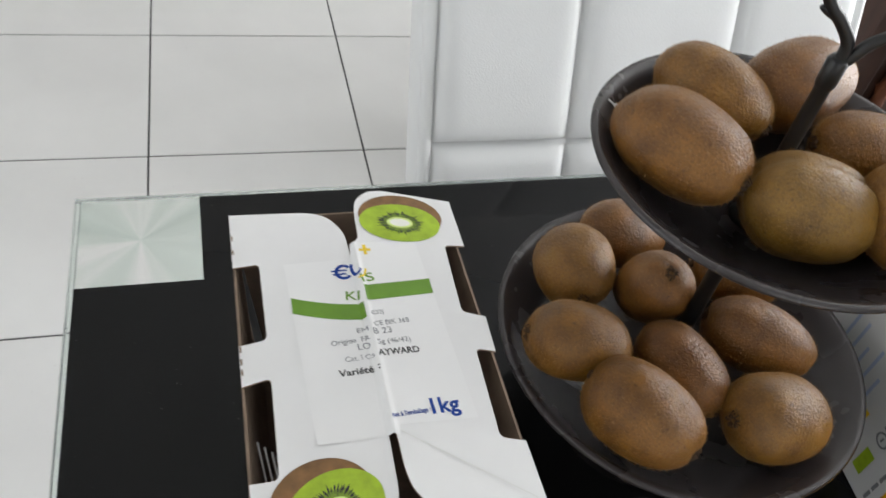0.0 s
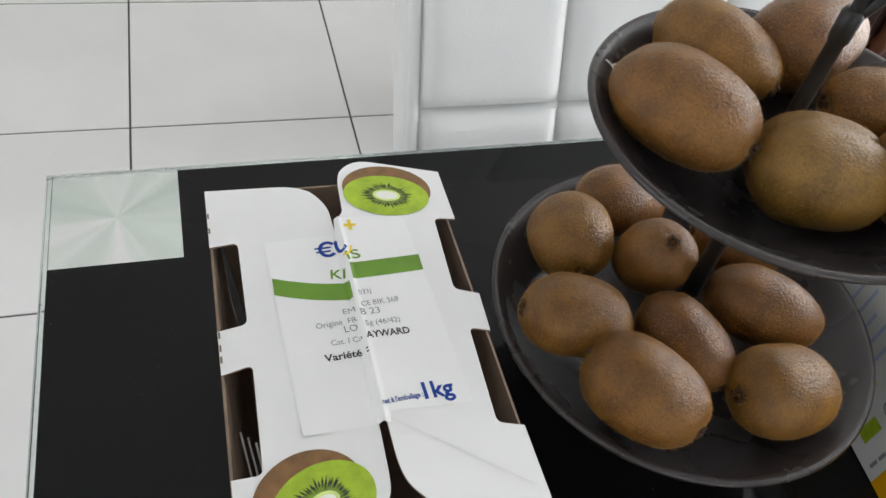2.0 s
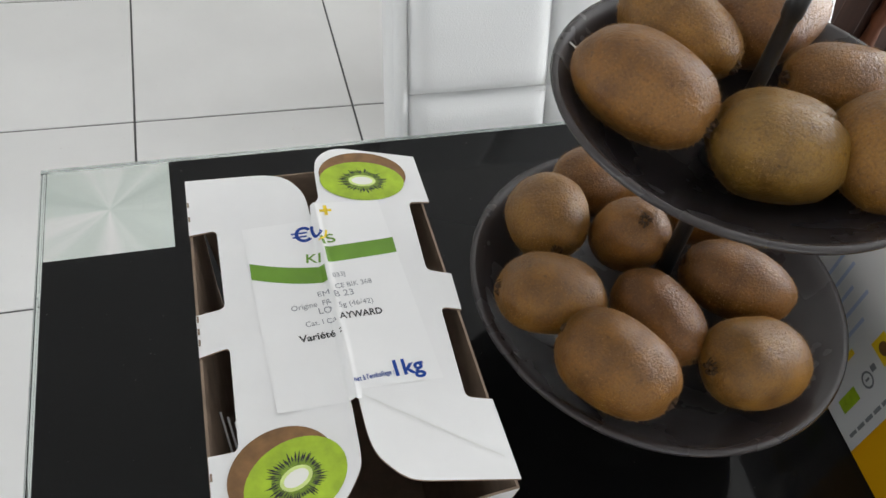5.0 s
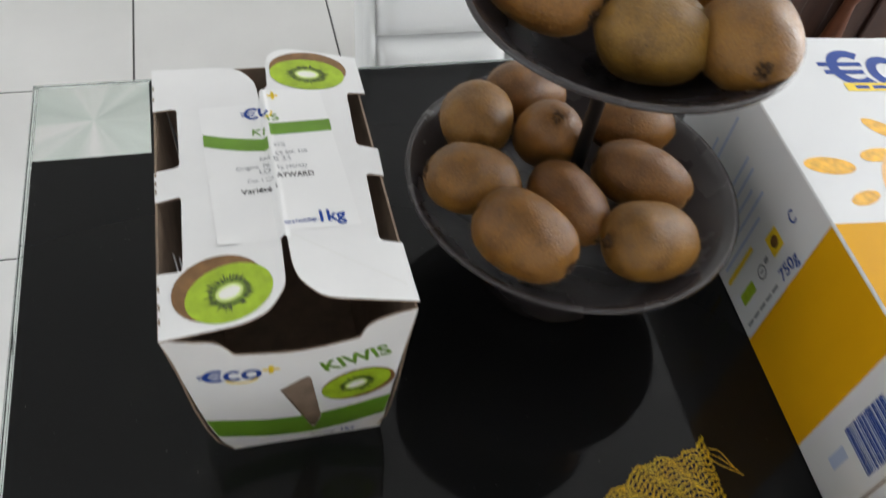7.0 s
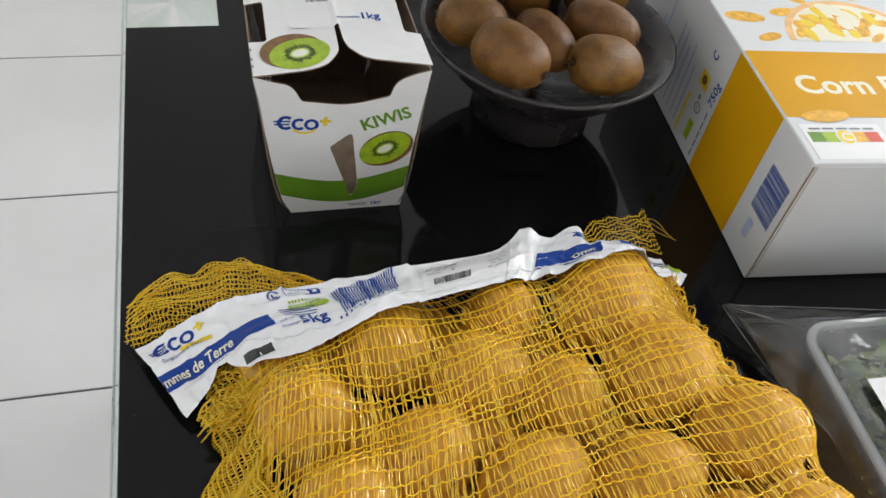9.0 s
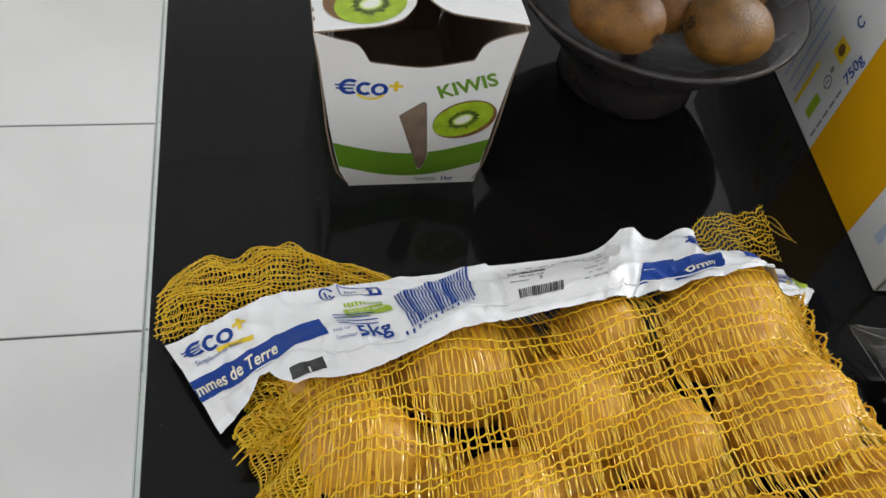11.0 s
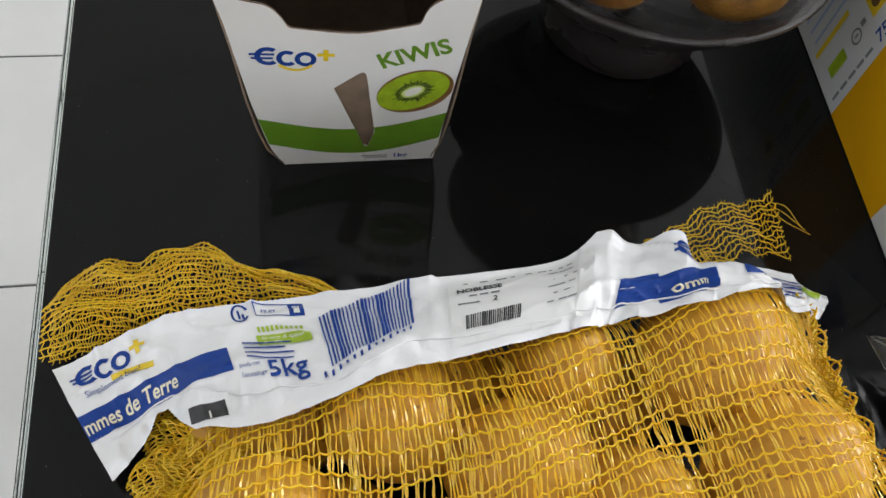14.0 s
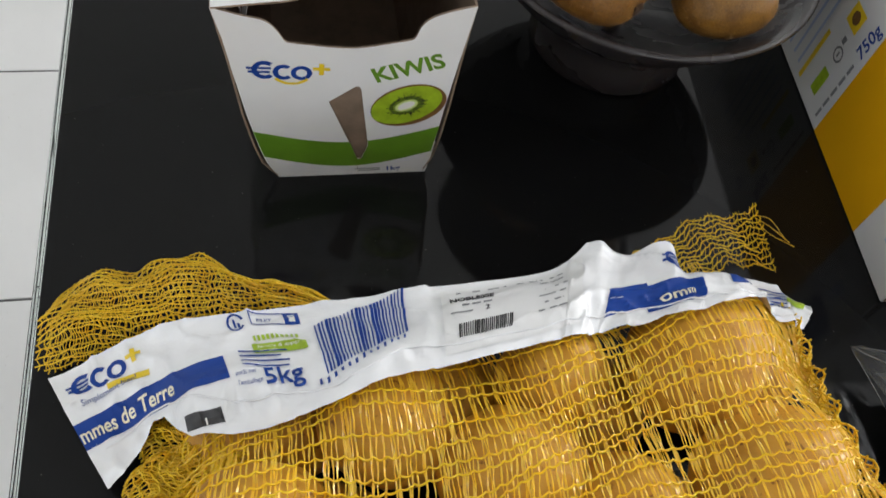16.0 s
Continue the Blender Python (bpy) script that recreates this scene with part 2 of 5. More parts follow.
M["print_brown"] = plain("print_brown", (0.20, 0.10, 0.035), 0.45, vary=0.25, scale=150)
M["print_red"] = plain("print_red", (0.62, 0.06, 0.02), 0.4, vary=0.08)
M["print_pale_blue"] = plain("print_pale_blue", (0.42, 0.50, 0.68), 0.45, vary=0.05)
M["board_white"] = plain("coated_board", (0.79, 0.79, 0.79), 0.42, vary=0.03, scale=25, relief=0.00012)
M["board_brown"] = plain("raw_board", (0.235, 0.168, 0.120), 0.8, vary=0.18, scale=90, relief=0.0002)
M["carton_white"] = plain("carton_white", (0.69, 0.70, 0.71), 0.38, vary=0.02, scale=15)
M["sticker"] = plain("sticker_paper", (0.82, 0.82, 0.82), 0.3, vary=0.02, scale=20)
M["iron"] = plain("black_iron", (0.007, 0.007, 0.0075), 0.40, vary=0.3, scale=200, relief=0.0002)
M["band"] = plain("plastic_band", (0.88, 0.885, 0.90), 0.20, vary=0.02, scale=70, relief=0.0004)
M["scar"] = plain("kiwi_scar", (0.07, 0.035, 0.014), 0.85, vary=0.4, scale=400, relief=0.0008)
M["fuzz"] = plain("kiwi_fuzz", (0.36, 0.20, 0.07), 0.5, vary=0.25, scale=200)
M["thread"] = plain("white_thread", (0.75, 0.75, 0.73), 0.6, vary=0.05)
M["cloth_dark"] = plain("dark_plinth", (0.02, 0.012, 0.009), 0.5, vary=0.2)


def tile_material():
    m, nt, b = material("white_tile")
    v = coords(nt)
    info = nt.nodes.new("ShaderNodeObjectInfo")
    base = ramp(nt, noise_tex(nt, v, 3.0, 5), [(0.3, (0.70, 0.70, 0.69)), (0.7, (0.77, 0.77, 0.76))])
    base = mix(nt, 1.0, base, ramp(nt, info.outputs["Random"], [(0, (0.97, 0.97, 0.97)), (1, (1, 1, 1))]), "MULTIPLY")
    spots = ramp(nt, noise_tex(nt, v, 140.0, 2), [(0.24, (0.86, 0.85, 0.83)), (0.30, (1, 1, 1))])
    link(nt, mix(nt, 1.0, base, spots, "MULTIPLY"), b.inputs["Base Color"])
    b.inputs["Roughness"].default_value = 0.28
    bump(nt, b, noise_tex(nt, v, 9.0, 3), 0.15, 0.002)
    return m


def black_glass():
    m, nt, b = material("black_glass")
    v = coords(nt)
    dust = ramp(nt, noise_tex(nt, v, 420.0, 1), [(0.775, (0.0068, 0.0068, 0.0071)), (0.83, (0.14, 0.14, 0.13))])
    haze = noise_tex(nt, v, 5.0, 5)
    link(nt, dust, b.inputs["Base Color"])
    link(nt, ramp(nt, haze, [(0.35, (0.045,) * 3), (0.75, (0.11,) * 3)]), b.inputs["Roughness"])
    b.inputs["IOR"].default_value = 1.28
    return m


def clear_glass(name, tint, rough=0.02):
    m, nt, b = material(name)
    b.inputs["Base Color"].default_value = (*tint, 1)
    b.inputs["Transmission Weight"].default_value, b.inputs["Roughness"].default_value, b.inputs["IOR"].default_value = 1.0, rough, 1.45
    return m


def spun_steel():
    m, nt, b = material("spun_steel_under_glass")
    v = coords(nt)
    link(nt, ramp(nt, noise_tex(nt, v, 900.0), [(0.3, (0.80, 0.87, 0.83)), (0.7, (0.84, 0.91, 0.87))]), b.inputs["Base Color"])
    # Reflected sunburst put into the base colour as bright and dull wedges by angle.
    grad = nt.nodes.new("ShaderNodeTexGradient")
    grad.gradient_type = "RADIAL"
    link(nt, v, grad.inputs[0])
    glint_rays = nt.nodes.new("ShaderNodeTexNoise")
    glint_rays.noise_dimensions = "1D"
    glint_rays.inputs["Scale"].default_value, glint_rays.inputs["Detail"].default_value = 6.0, 2.5
    link(nt, grad.outputs["Fac"], glint_rays.inputs["W"])
    tone = ramp(nt, glint_rays.outputs["Fac"], [(0.34, (0.66, 0.74, 0.70)), (0.52, (0.80, 0.87, 0.83)), (0.66, (1.0, 1.0, 1.0))])
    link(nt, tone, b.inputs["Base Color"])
    b.inputs["Metallic"].default_value, b.inputs["Roughness"].default_value, b.inputs["Anisotropic"].default_value = 1.0, 0.24, 0.95
    b.inputs["Coat Weight"].default_value, b.inputs["Coat Roughness"].default_value = 1.0, 0.03
    b.inputs["Anisotropic Rotation"].default_value = 0.25
    t = nt.nodes.new("ShaderNodeTangent")
    t.direction_type, t.axis = "RADIAL", "Z"
    link(nt, t.outputs[0], b.inputs["Tangent"])
    return m


def leather():
    m, nt, b = material("white_leather")
    v = coords(nt)
    link(nt, ramp(nt, noise_tex(nt, v, 5.0), [(0.3, (0.82, 0.83, 0.83)), (0.7, (0.87, 0.88, 0.88))]), b.inputs["Base Color"])
    b.inputs["Roughness"].default_value = 0.42
    vo = nt.nodes.new("ShaderNodeTexVoronoi")
    vo.inputs["Scale"].default_value = 700
    link(nt, v, vo.inputs["Vector"])
    bump(nt, b, vo.outputs["Distance"], 0.25, 0.0006)
    return m


def ceramic():
    m, nt, b = material("charcoal_glaze")
    v = coords(nt)
    base = ramp(nt, noise_tex(nt, v, 14.0, 5), [(0.3, (0.031, 0.026, 0.027)), (0.7, (0.043, 0.037, 0.038))])
    link(nt, base, b.inputs["Base Color"])
    link(nt, ramp(nt, noise_tex(nt, v, 25.0, 3), [(0.3, (0.20,) * 3), (0.7, (0.32,) * 3)]), b.inputs["Roughness"])
    bump(nt, b, noise_tex(nt, v, 30.0, 2), 0.12, 0.001)
    return m


def kiwi_skin(name, dull, light):
    m, nt, b = material(name)
    v = coords(nt)
    info = nt.nodes.new("ShaderNodeObjectInfo")
    big = ramp(nt, noise_tex(nt, v, 34.0, 3), [(0.32, dull), (0.68, light)])
    tone = ramp(nt, info.outputs["Random"], [(0.0, (0.88, 0.78, 0.80)), (0.35, (0.98, 0.93, 0.92)), (0.7, (1.05, 1.02, 0.90)), (1.0, (1.10, 1.15, 0.90))])
    base = mix(nt, 1.0, big, tone, "MULTIPLY")
    grain = ramp(nt, noise_tex(nt, v, 760.0, 3, 0.6), [(0.32, (0.70, 0.62, 0.54)), (0.48, (1, 1, 1)), (0.66, (1.18, 1.16, 1.10))])
    base = mix(nt, 0.9, base, grain, "MULTIPLY")
    spots = ramp(nt, noise_tex(nt, v, 210.0, 3), [(0.26, (0.34, 0.27, 0.22)), (0.33, (1, 1, 1))])
    base = mix(nt, 0.85, base, spots, "MULTIPLY")
    patch = ramp(nt, noise_tex(nt, v, 75.0, 5, 0.65), [(0.32, (0.76, 0.70, 0.66)), (0.50, (1, 1, 1)), (0.68, (1.16, 1.12, 1.00))])
    link(nt, mix(nt, 0.8, base, patch, "MULTIPLY"), b.inputs["Base Color"])
    b.inputs["Roughness"].default_value = 0.33
    b.inputs["Specular IOR Level"].default_value = 0.48
    b.inputs["Sheen Weight"].default_value, b.inputs["Sheen Roughness"].default_value = 0.03, 0.4
    b.inputs["Sheen Tint"].default_value = (0.70, 0.52, 0.30, 1)
    bump(nt, b, noise_tex(nt, v, 680.0, 4, 0.6), 0.65, 0.0013)
    return m


def potato_skin():
    m, nt, b = material("potato_skin")
    v = coords(nt)
    base = ramp(nt, noise_tex(nt, v, 22.0, 5), [(0.3, (0.46, 0.215, 0.016)), (0.52, (0.66, 0.350, 0.034)), (0.75, (0.84, 0.54, 0.09))])
    spots = ramp(nt, noise_tex(nt, v, 230.0, 2), [(0.30, (0.38, 0.27, 0.18)), (0.38, (1, 1, 1))])
    link(nt, mix(nt, 0.85, base, spots, "MULTIPLY"), b.inputs["Base Color"])
    b.inputs["Roughness"].default_value = 0.50
    bump(nt, b, noise_tex(nt, v, 110.0, 5, 0.65), 0.5, 0.002)
    return m


def net_plastic(name, a, c, rough=0.3):
    m, nt, b = material(name)
    v = coords(nt)
    link(nt, ramp(nt, noise_tex(nt, v, 120.0, 3), [(0.3, a), (0.7, c)]), b.inputs["Base Color"])
    b.inputs["Roughness"].default_value = rough
    b.inputs["Specular IOR Level"].default_value = 0.75
    tr = nt.nodes.new("ShaderNodeBsdfTranslucent")
    tr.inputs[0].default_value = (*c, 1)
    ms = nt.nodes.new("ShaderNodeMixShader")
    ms.inputs[0].default_value = 0.25
    link(nt, b.outputs[0], ms.inputs[1])
    link(nt, tr.outputs[0], ms.inputs[2])
    link(nt, ms.outputs[0], nt.nodes["Material Output"].inputs[0])
    return m


def film_plastic(name, clear, tint=(0.9, 0.93, 0.95), rough=0.08):
    """Thin clear film: mostly see-through, with gloss on its creases."""
    m, nt, b = material(name)
    b.inputs["Base Color"].default_value = (*tint, 1)
    b.inputs["Roughness"].default_value = rough
    b.inputs["Specular IOR Level"].default_value = 0.6
    t = nt.nodes.new("ShaderNodeBsdfTransparent")
    g = nt.nodes.new("ShaderNodeBsdfGlossy")
    g.inputs["Roughness"].default_value = rough
    fr = nt.nodes.new("ShaderNodeFresnel")
    fr.inputs[0].default_value = 1.6
    m1, m2 = nt.nodes.new("ShaderNodeMixShader"), nt.nodes.new("ShaderNodeMixShader")
    v = coords(nt)
    bp = nt.nodes.new("ShaderNodeBump")
    bp.inputs["Strength"].default_value, bp.inputs["Distance"].default_value = 0.3, 0.004
    link(nt, noise_tex(nt, v, 24.0, 3), bp.inputs["Height"])
    link(nt, bp.outputs[0], g.inputs["Normal"])
    link(nt, bp.outputs[0], fr.inputs["Normal"])
    link(nt, fr.outputs[0], m1.inputs[0])
    link(nt, t.outputs[0], m1.inputs[1])
    link(nt, g.outputs[0], m1.inputs[2])
    m2.inputs[0].default_value = clear
    link(nt, b.outputs[0], m2.inputs[1])
    link(nt, m1.outputs[0], m2.inputs[2])
    link(nt, m2.outputs[0], nt.nodes["Material Output"].inputs[0])
    return m


def leaf_green():
    m, nt, b = material("salad_leaf")
    v = coords(nt)
    geo = nt.nodes.new("ShaderNodeNewGeometry")
    base = ramp(nt, geo.outputs["Random Per Island"], [(0.0, (0.08, 0.16, 0.025)), (0.4, (0.19, 0.32, 0.055)), (0.8, (0.40, 0.50, 0.15)), (1.0, (0.66, 0.69, 0.38))])
    vein = ramp(nt, noise_tex(nt, v, 160.0, 3), [(0.3, (0.75, 0.75, 0.7)), (0.7, (1.2, 1.2, 1.1))])
    link(nt, mix(nt, 1.0, base, vein, "MULTIPLY"), b.inputs["Base Color"])
    b.inputs["Roughness"].default_value = 0.45
    return m


def dark_wood(name, a, c, rough=0.62):
    m, nt, b = material(name)
    v = coords(nt, (1.0, 1.0, 0.12))
    link(nt, ramp(nt, noise_tex(nt, v, 45.0, 6), [(0.3, a), (0.7, c)]), b.inputs["Base Color"])
    b.inputs["Roughness"].default_value, b.inputs["Specular IOR Level"].default_value = rough, 0.2
    bump(nt, b, noise_tex(nt, v, 160.0, 3), 0.2, 0.0006)
    return m


M["tile"], M["black_glass"], M["spun"], M["leather"] = tile_material(), black_glass(), spun_steel(), leather()
M["edge_glass"] = clear_glass("glass_edge", (0.82, 0.88, 0.85))
M["pane"] = clear_glass("window_glass", (0.97, 0.98, 0.98), 0.0)
M["ceramic"], M["kiwi"], M["potato"], M["leaf"] = ceramic(), kiwi_skin("kiwi_skin", (0.138, 0.060, 0.012), (0.236, 0.110, 0.021)), potato_skin(), leaf_green()
M["kiwi_olive"] = kiwi_skin("olive_kiwi_skin", (0.175, 0.097, 0.013), (0.268, 0.158, 0.027))
M["net"] = net_plastic("yellow_net", (0.95, 0.56, 0.008), (1.0, 0.75, 0.035), 0.22)
M["net_pale"] = net_plastic("pale_net_thread", (0.95, 0.53, 0.018), (1.0, 0.72, 0.09), 0.12)
M["film"] = film_plastic("clear_film", 0.965)
M["tray"] = film_plastic("clear_tray", 0.72, (0.75, 0.78, 0.80), 0.25)
M["wood"] = dark_wood("dark_wood", (0.020, 0.008, 0.005), (0.045, 0.018, 0.010))
M["wood_red"] = dark_wood("turned_wood", (0.055, 0.017, 0.007), (0.11, 0.035, 0.013))

# ---------------------------------------------------------------- room
X0, X1, Y0, Y1, HIGH = -2.5, 3.3, -3.0, 3.2, 2.5
tagged(part("ceiling", box(X0 - 0.2, X1 + 0.2, Y0 - 0.2, Y1 + 0.2, HIGH, HIGH + 0.2), M["ceiling"]), "white painted plaster ceiling of the room", "ceiling", kind="structure")
tagged(part("wall_back", box(X0 - 0.2, X1 + 0.2, Y1, Y1 + 0.2, 0, HIGH), M["wall"]), "plain off-white painted wall", "wall", kind="structure")
# Wall behind the viewer, with an opening added for the front fill.
wf = bmesh.new()
add_box(wf, X0 - 0.2, -0.6, Y0 - 0.2, Y0, 0, HIGH)
add_box(wf, 1.2, X1 + 0.2, Y0 - 0.2, Y0, 0, HIGH)
add_box(wf, -0.6, 1.2, Y0 - 0.2, Y0, 0, 0.8)
add_box(wf, -0.6, 1.2, Y0 - 0.2, Y0, 2.1, HIGH)
tagged(part("wall_front", wf, M["wall"]), "unseen off-white painted wall with a bright window opening", "wall", kind="structure")


def wall_with_window(name, x0, x1, ya, yb, za, zb):
    bm = bmesh.new()
    add_box(bm, x0, x1, Y0, ya, 0, HIGH)
    add_box(bm, x0, x1, yb, Y1, 0, HIGH)
    add_box(bm, x0, x1, ya, yb, 0, za)
    add_box(bm, x0, x1, ya, yb, zb, HIGH)
    return tagged(part(name, bm, M["wall"]), "unseen off-white painted wall with a bright window opening", "wall", kind="structure")


def window(name, x, ya, yb, za, zb, turn=0):
    w = thing(name, "unseen white framed window letting in soft light", "window", kind="structure")
    f = 0.06
    bm = bmesh.new()
    add_box(bm, x - 0.03, x + 0.03, ya, ya + f, za, zb, 0.004)
    add_box(bm, x - 0.03, x + 0.03, yb - f, yb, za, zb, 0.004)
    add_box(bm, x - 0.03, x + 0.03, ya + f, yb - f, za, za + f, 0.004)
    add_box(bm, x - 0.03, x + 0.03, ya + f, yb - f, zb - f, zb, 0.004)
    add_box(bm, x - 0.025, x + 0.025, (ya + yb) / 2 - 0.03, (ya + yb) / 2 + 0.03, za + f, zb - f, 0.004)
    part("window_frame", bm, M["white_frame"], w)
    for a, b in ((ya + f, (ya + yb) / 2 - 0.03), ((ya + yb) / 2 + 0.03, yb - f)):
        p = part("pane", box(x - 0.003, x + 0.003, a, b, za + f, zb - f), M["pane"], w)
        p.visible_shadow = False
    if turn:
        w.matrix_world = pose(0, 0, 0, 0, 0, turn)
    return w


wall_with_window("wall_right", X1, X1 + 0.2, -1.0, 1.7, 0.3, 2.3)
window("window_1", X1 + 0.1, -1.0, 1.7, 0.3, 2.3)
# Opening and window added for the left fill light, out of view.
wall_with_window("wall_left", X0 - 0.2, X0, -1.5, 0.3, 0.7, 2.1)
window("added_window_left", X0 - 0.1, -1.5, 0.3, 0.7, 2.1)
# Window added round the front fill light, never in view.
window("added_window_front", Y0 - 0.1, -1.2, 0.6, 0.8, 2.1, 90)
ground = box(-40, 40, -40, 40, -0.25, -0.15)
tagged(part("ground", ground, M["wall"]), "pale terrace ground outside the windows", "ground", kind="structure")

# ---------------------------------------------------------------- table
TX, TY = 1.50, -0.92  # the glass top reaches from (0, 0) to (TX, TY)


def glass_table():
    t = thing("dining_table", "black glass dining table with a clear edge and steel corner plate", "table", rz=0.45)
    e, th = 0.0045, 0.010
    # clear edge round the black top
    bm = bmesh.new()
    add_box(bm, 0, e, TY, 0, TOP - th, TOP, 0.0012)
    add_box(bm, TX - e, TX, TY, 0, TOP - th, TOP, 0.0012)
    add_box(bm, e, TX - e, -e, 0, TOP - th, TOP, 0.0012)
    add_box(bm, e, TX - e, TY, TY + e, TOP - th, TOP, 0.0012)
    part("glass_edge", bm, M["edge_glass"], t, "clear greenish polished glass edge")
    c = 0.0905
    out = [(c, -e), (TX - e, -e), (TX - e, TY + e), (e, TY + e), (e, -c), (c, -c)]
    part("tabletop", sheet(list(reversed(out)), lambda u, v, d: (u, v, TOP - d), th), M["black_glass"], t, "glossy black glass top")
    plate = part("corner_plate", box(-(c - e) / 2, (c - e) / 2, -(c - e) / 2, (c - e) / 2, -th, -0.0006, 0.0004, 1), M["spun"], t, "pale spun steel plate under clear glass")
    plate.location = ((c + e) / 2, -(c + e) / 2, TOP)
    for x, y in ((0.012, -0.012), (TX - 0.012, -0.012), (0.012, TY + 0.012), (TX - 0.012, TY + 0.012)):
        sx, sy = (1 if x < 0.5 else -1), (-1 if y > -0.5 else 1)
        xs, ys = sorted((x, x + sx * 0.07)), sorted((y, y + sy * 0.07))
        part("leg", box(xs[0], xs[1], ys[0], ys[1], 0.0, TOP - th - 0.001, 0.004), M["chrome"], t, "square chrome leg")
    return t


glass_table()


# ---------------------------------------------------------------- chairs
def white_chair():
    c = thing("dining_chair", "white quilted faux-leather dining chair with stitched seams at the table", "chair", (0.53, 0.105, 0))
    cols, rows, lean = [-0.224, -0.082, 0.088, 0.2245], [0.45, 0.53, 0.707, 0.885, 1.02], 0.40

    def back(x, z, d):
        return (x, lean * (z - 0.707) - d, z)

    # padded panels, puffed between their seams
    for i in range(3):
        for j in range(4):
            bm = bmesh.new()
            n = 22
            g = []
            for a in range(n + 1):
                row = []
                for b in range(n + 1):
                    u, v = a / n, b / n
                    edge = min(u, 1 - u) * (cols[i + 1] - cols[i]), min(v, 1 - v) * (rows[j + 1] - rows[j])
                    puff = 0.017 * (1 - math.exp(-edge[0] / 0.0055)) * (1 - math.exp(-edge[1] / 0.0055))
                    x = cols[i] + u * (cols[i + 1] - cols[i])
                    z = rows[j] + v * (rows[j + 1] - rows[j])
                    w = 0.0012 * noise.noise((x * 14 + 3 * i, z * 14, j))
                    row.append(bm.verts.new(back(x, z, puff + w * (puff / 0.017))))
                g.append(row)
            for a in range(n):
                for b in range(n):
                    bm.faces.new((g[a][b], g[a + 1][b], g[a + 1][b + 1], g[a][b + 1]))
            part("padded_panel", bm, M["leather"], c, "", True)
    # shell behind the panels, with rounded sides
    bm = bmesh.new()
    add_box(bm, -0.240, 0.240, 0.0015, 0.050, 0.44, 1.04, 0.018, 4)
    for v in bm.verts:
        v.co.y += lean * (v.co.z - 0.707)
    part("back_shell", bm, M["leather"], c, "", True)
    for s in (-1, 1):
        path = [back(s * 0.230, z, 0.001) for z in np.linspace(0.45, 1.03, 24)]
        part("piping", tubes([path], 0.0065, 10, "piping"), M["leather"], c, "white leather piping", True)
    # stitches along the seams
    st = []
    for x in cols[1:3]:
        for k in range(140):
            z = 0.46 + k * 0.004
            st.append([back(x - 0.003, z, 0.004), back(x - 0.003, z + 0.0026, 0.004)])
    for z in rows[1:4]:
        for k in range(100):
            x = -0.2 + k * 0.0042
            st.append([back(x, z - 0.003, 0.004), back(x + 0.0026, z - 0.003, 0.004)])
    part("stitching", tubes(st, 0.0005, 3, "stitching"), M["thread"], c, "white stitching thread", kind="stuff")
    bm = bmesh.new()
    add_box(bm, -0.22, 0.22, -0.50, -0.10, 0.40, 0.48, 0.02, 3)
    part("seat", bm, M["leather"], c, "", True)
    for x in (-0.19, 0.19):
        for y in (-0.47, -0.12):
            part("leg", box(x - 0.018, x + 0.018, y - 0.018, y + 0.018, 0.0, 0.405, 0.003), M["chrome"], c, "square chrome leg")
    return c


white_chair()


# ---------------------------------------------------------------- dark sideboard behind the chairs
def sideboard():
    s = thing("sideboard", "dark brown wooden sideboard with reddish turned columns", "cabinet")
    y = 0.62
    part("body", box(0.90, 2.40, y + 0.03, y + 0.48, 0.06, 0.86, 0.004), M["wood"], s)
    part("plinth", box(0.93, 2.37, y + 0.05, y + 0.46, 0.0, 0.06), M["cloth_dark"], s)
    part("top", box(0.87, 2.43, y - 0.01, y + 0.50, 0.86, 0.89, 0.006), M["wood"], s)
    for k in range(3):
        x = 0.93 + k * 0.487
        d = part("door", box(x, x + 0.45, y + 0.012, y + 0.029, 0.09, 0.83, 0.004), M["wood"], s)
        bm = box(x + 0.07, x + 0.38, y + 0.004, y + 0.013, 0.17, 0.75, 0.006)
        part("door_panel", bm, M["wood"], d)
    for x in (0.915, 1.395, 1.882, 2.385):
        prof = [(0.0, 0.06), (0.024, 0.06), (0.024, 0.12), (0.014, 0.14), (0.021, 0.19), (0.023, 0.26), (0.015, 0.34), (0.012, 0.37), (0.018, 0.39), (0.012, 0.41), (0.016, 0.48), (0.022, 0.60), (0.023, 0.70), (0.014, 0.78), (0.024, 0.80), (0.024, 0.858), (0.0, 0.858)]
        p = part("turned_column", lathe(prof, 24), M["wood_red"], s, "reddish turned wooden column", True)
        p.location = (x, y - 0.012, 0)
    return s


sideboard()


# ---------------------------------------------------------------- bowls on a stand
CX, CY = 0.367, -0.2395
LOW_RIM, LOW_R, UP_RIM, UP_R = 0.842, 0.1115, 0.978, 0.0940


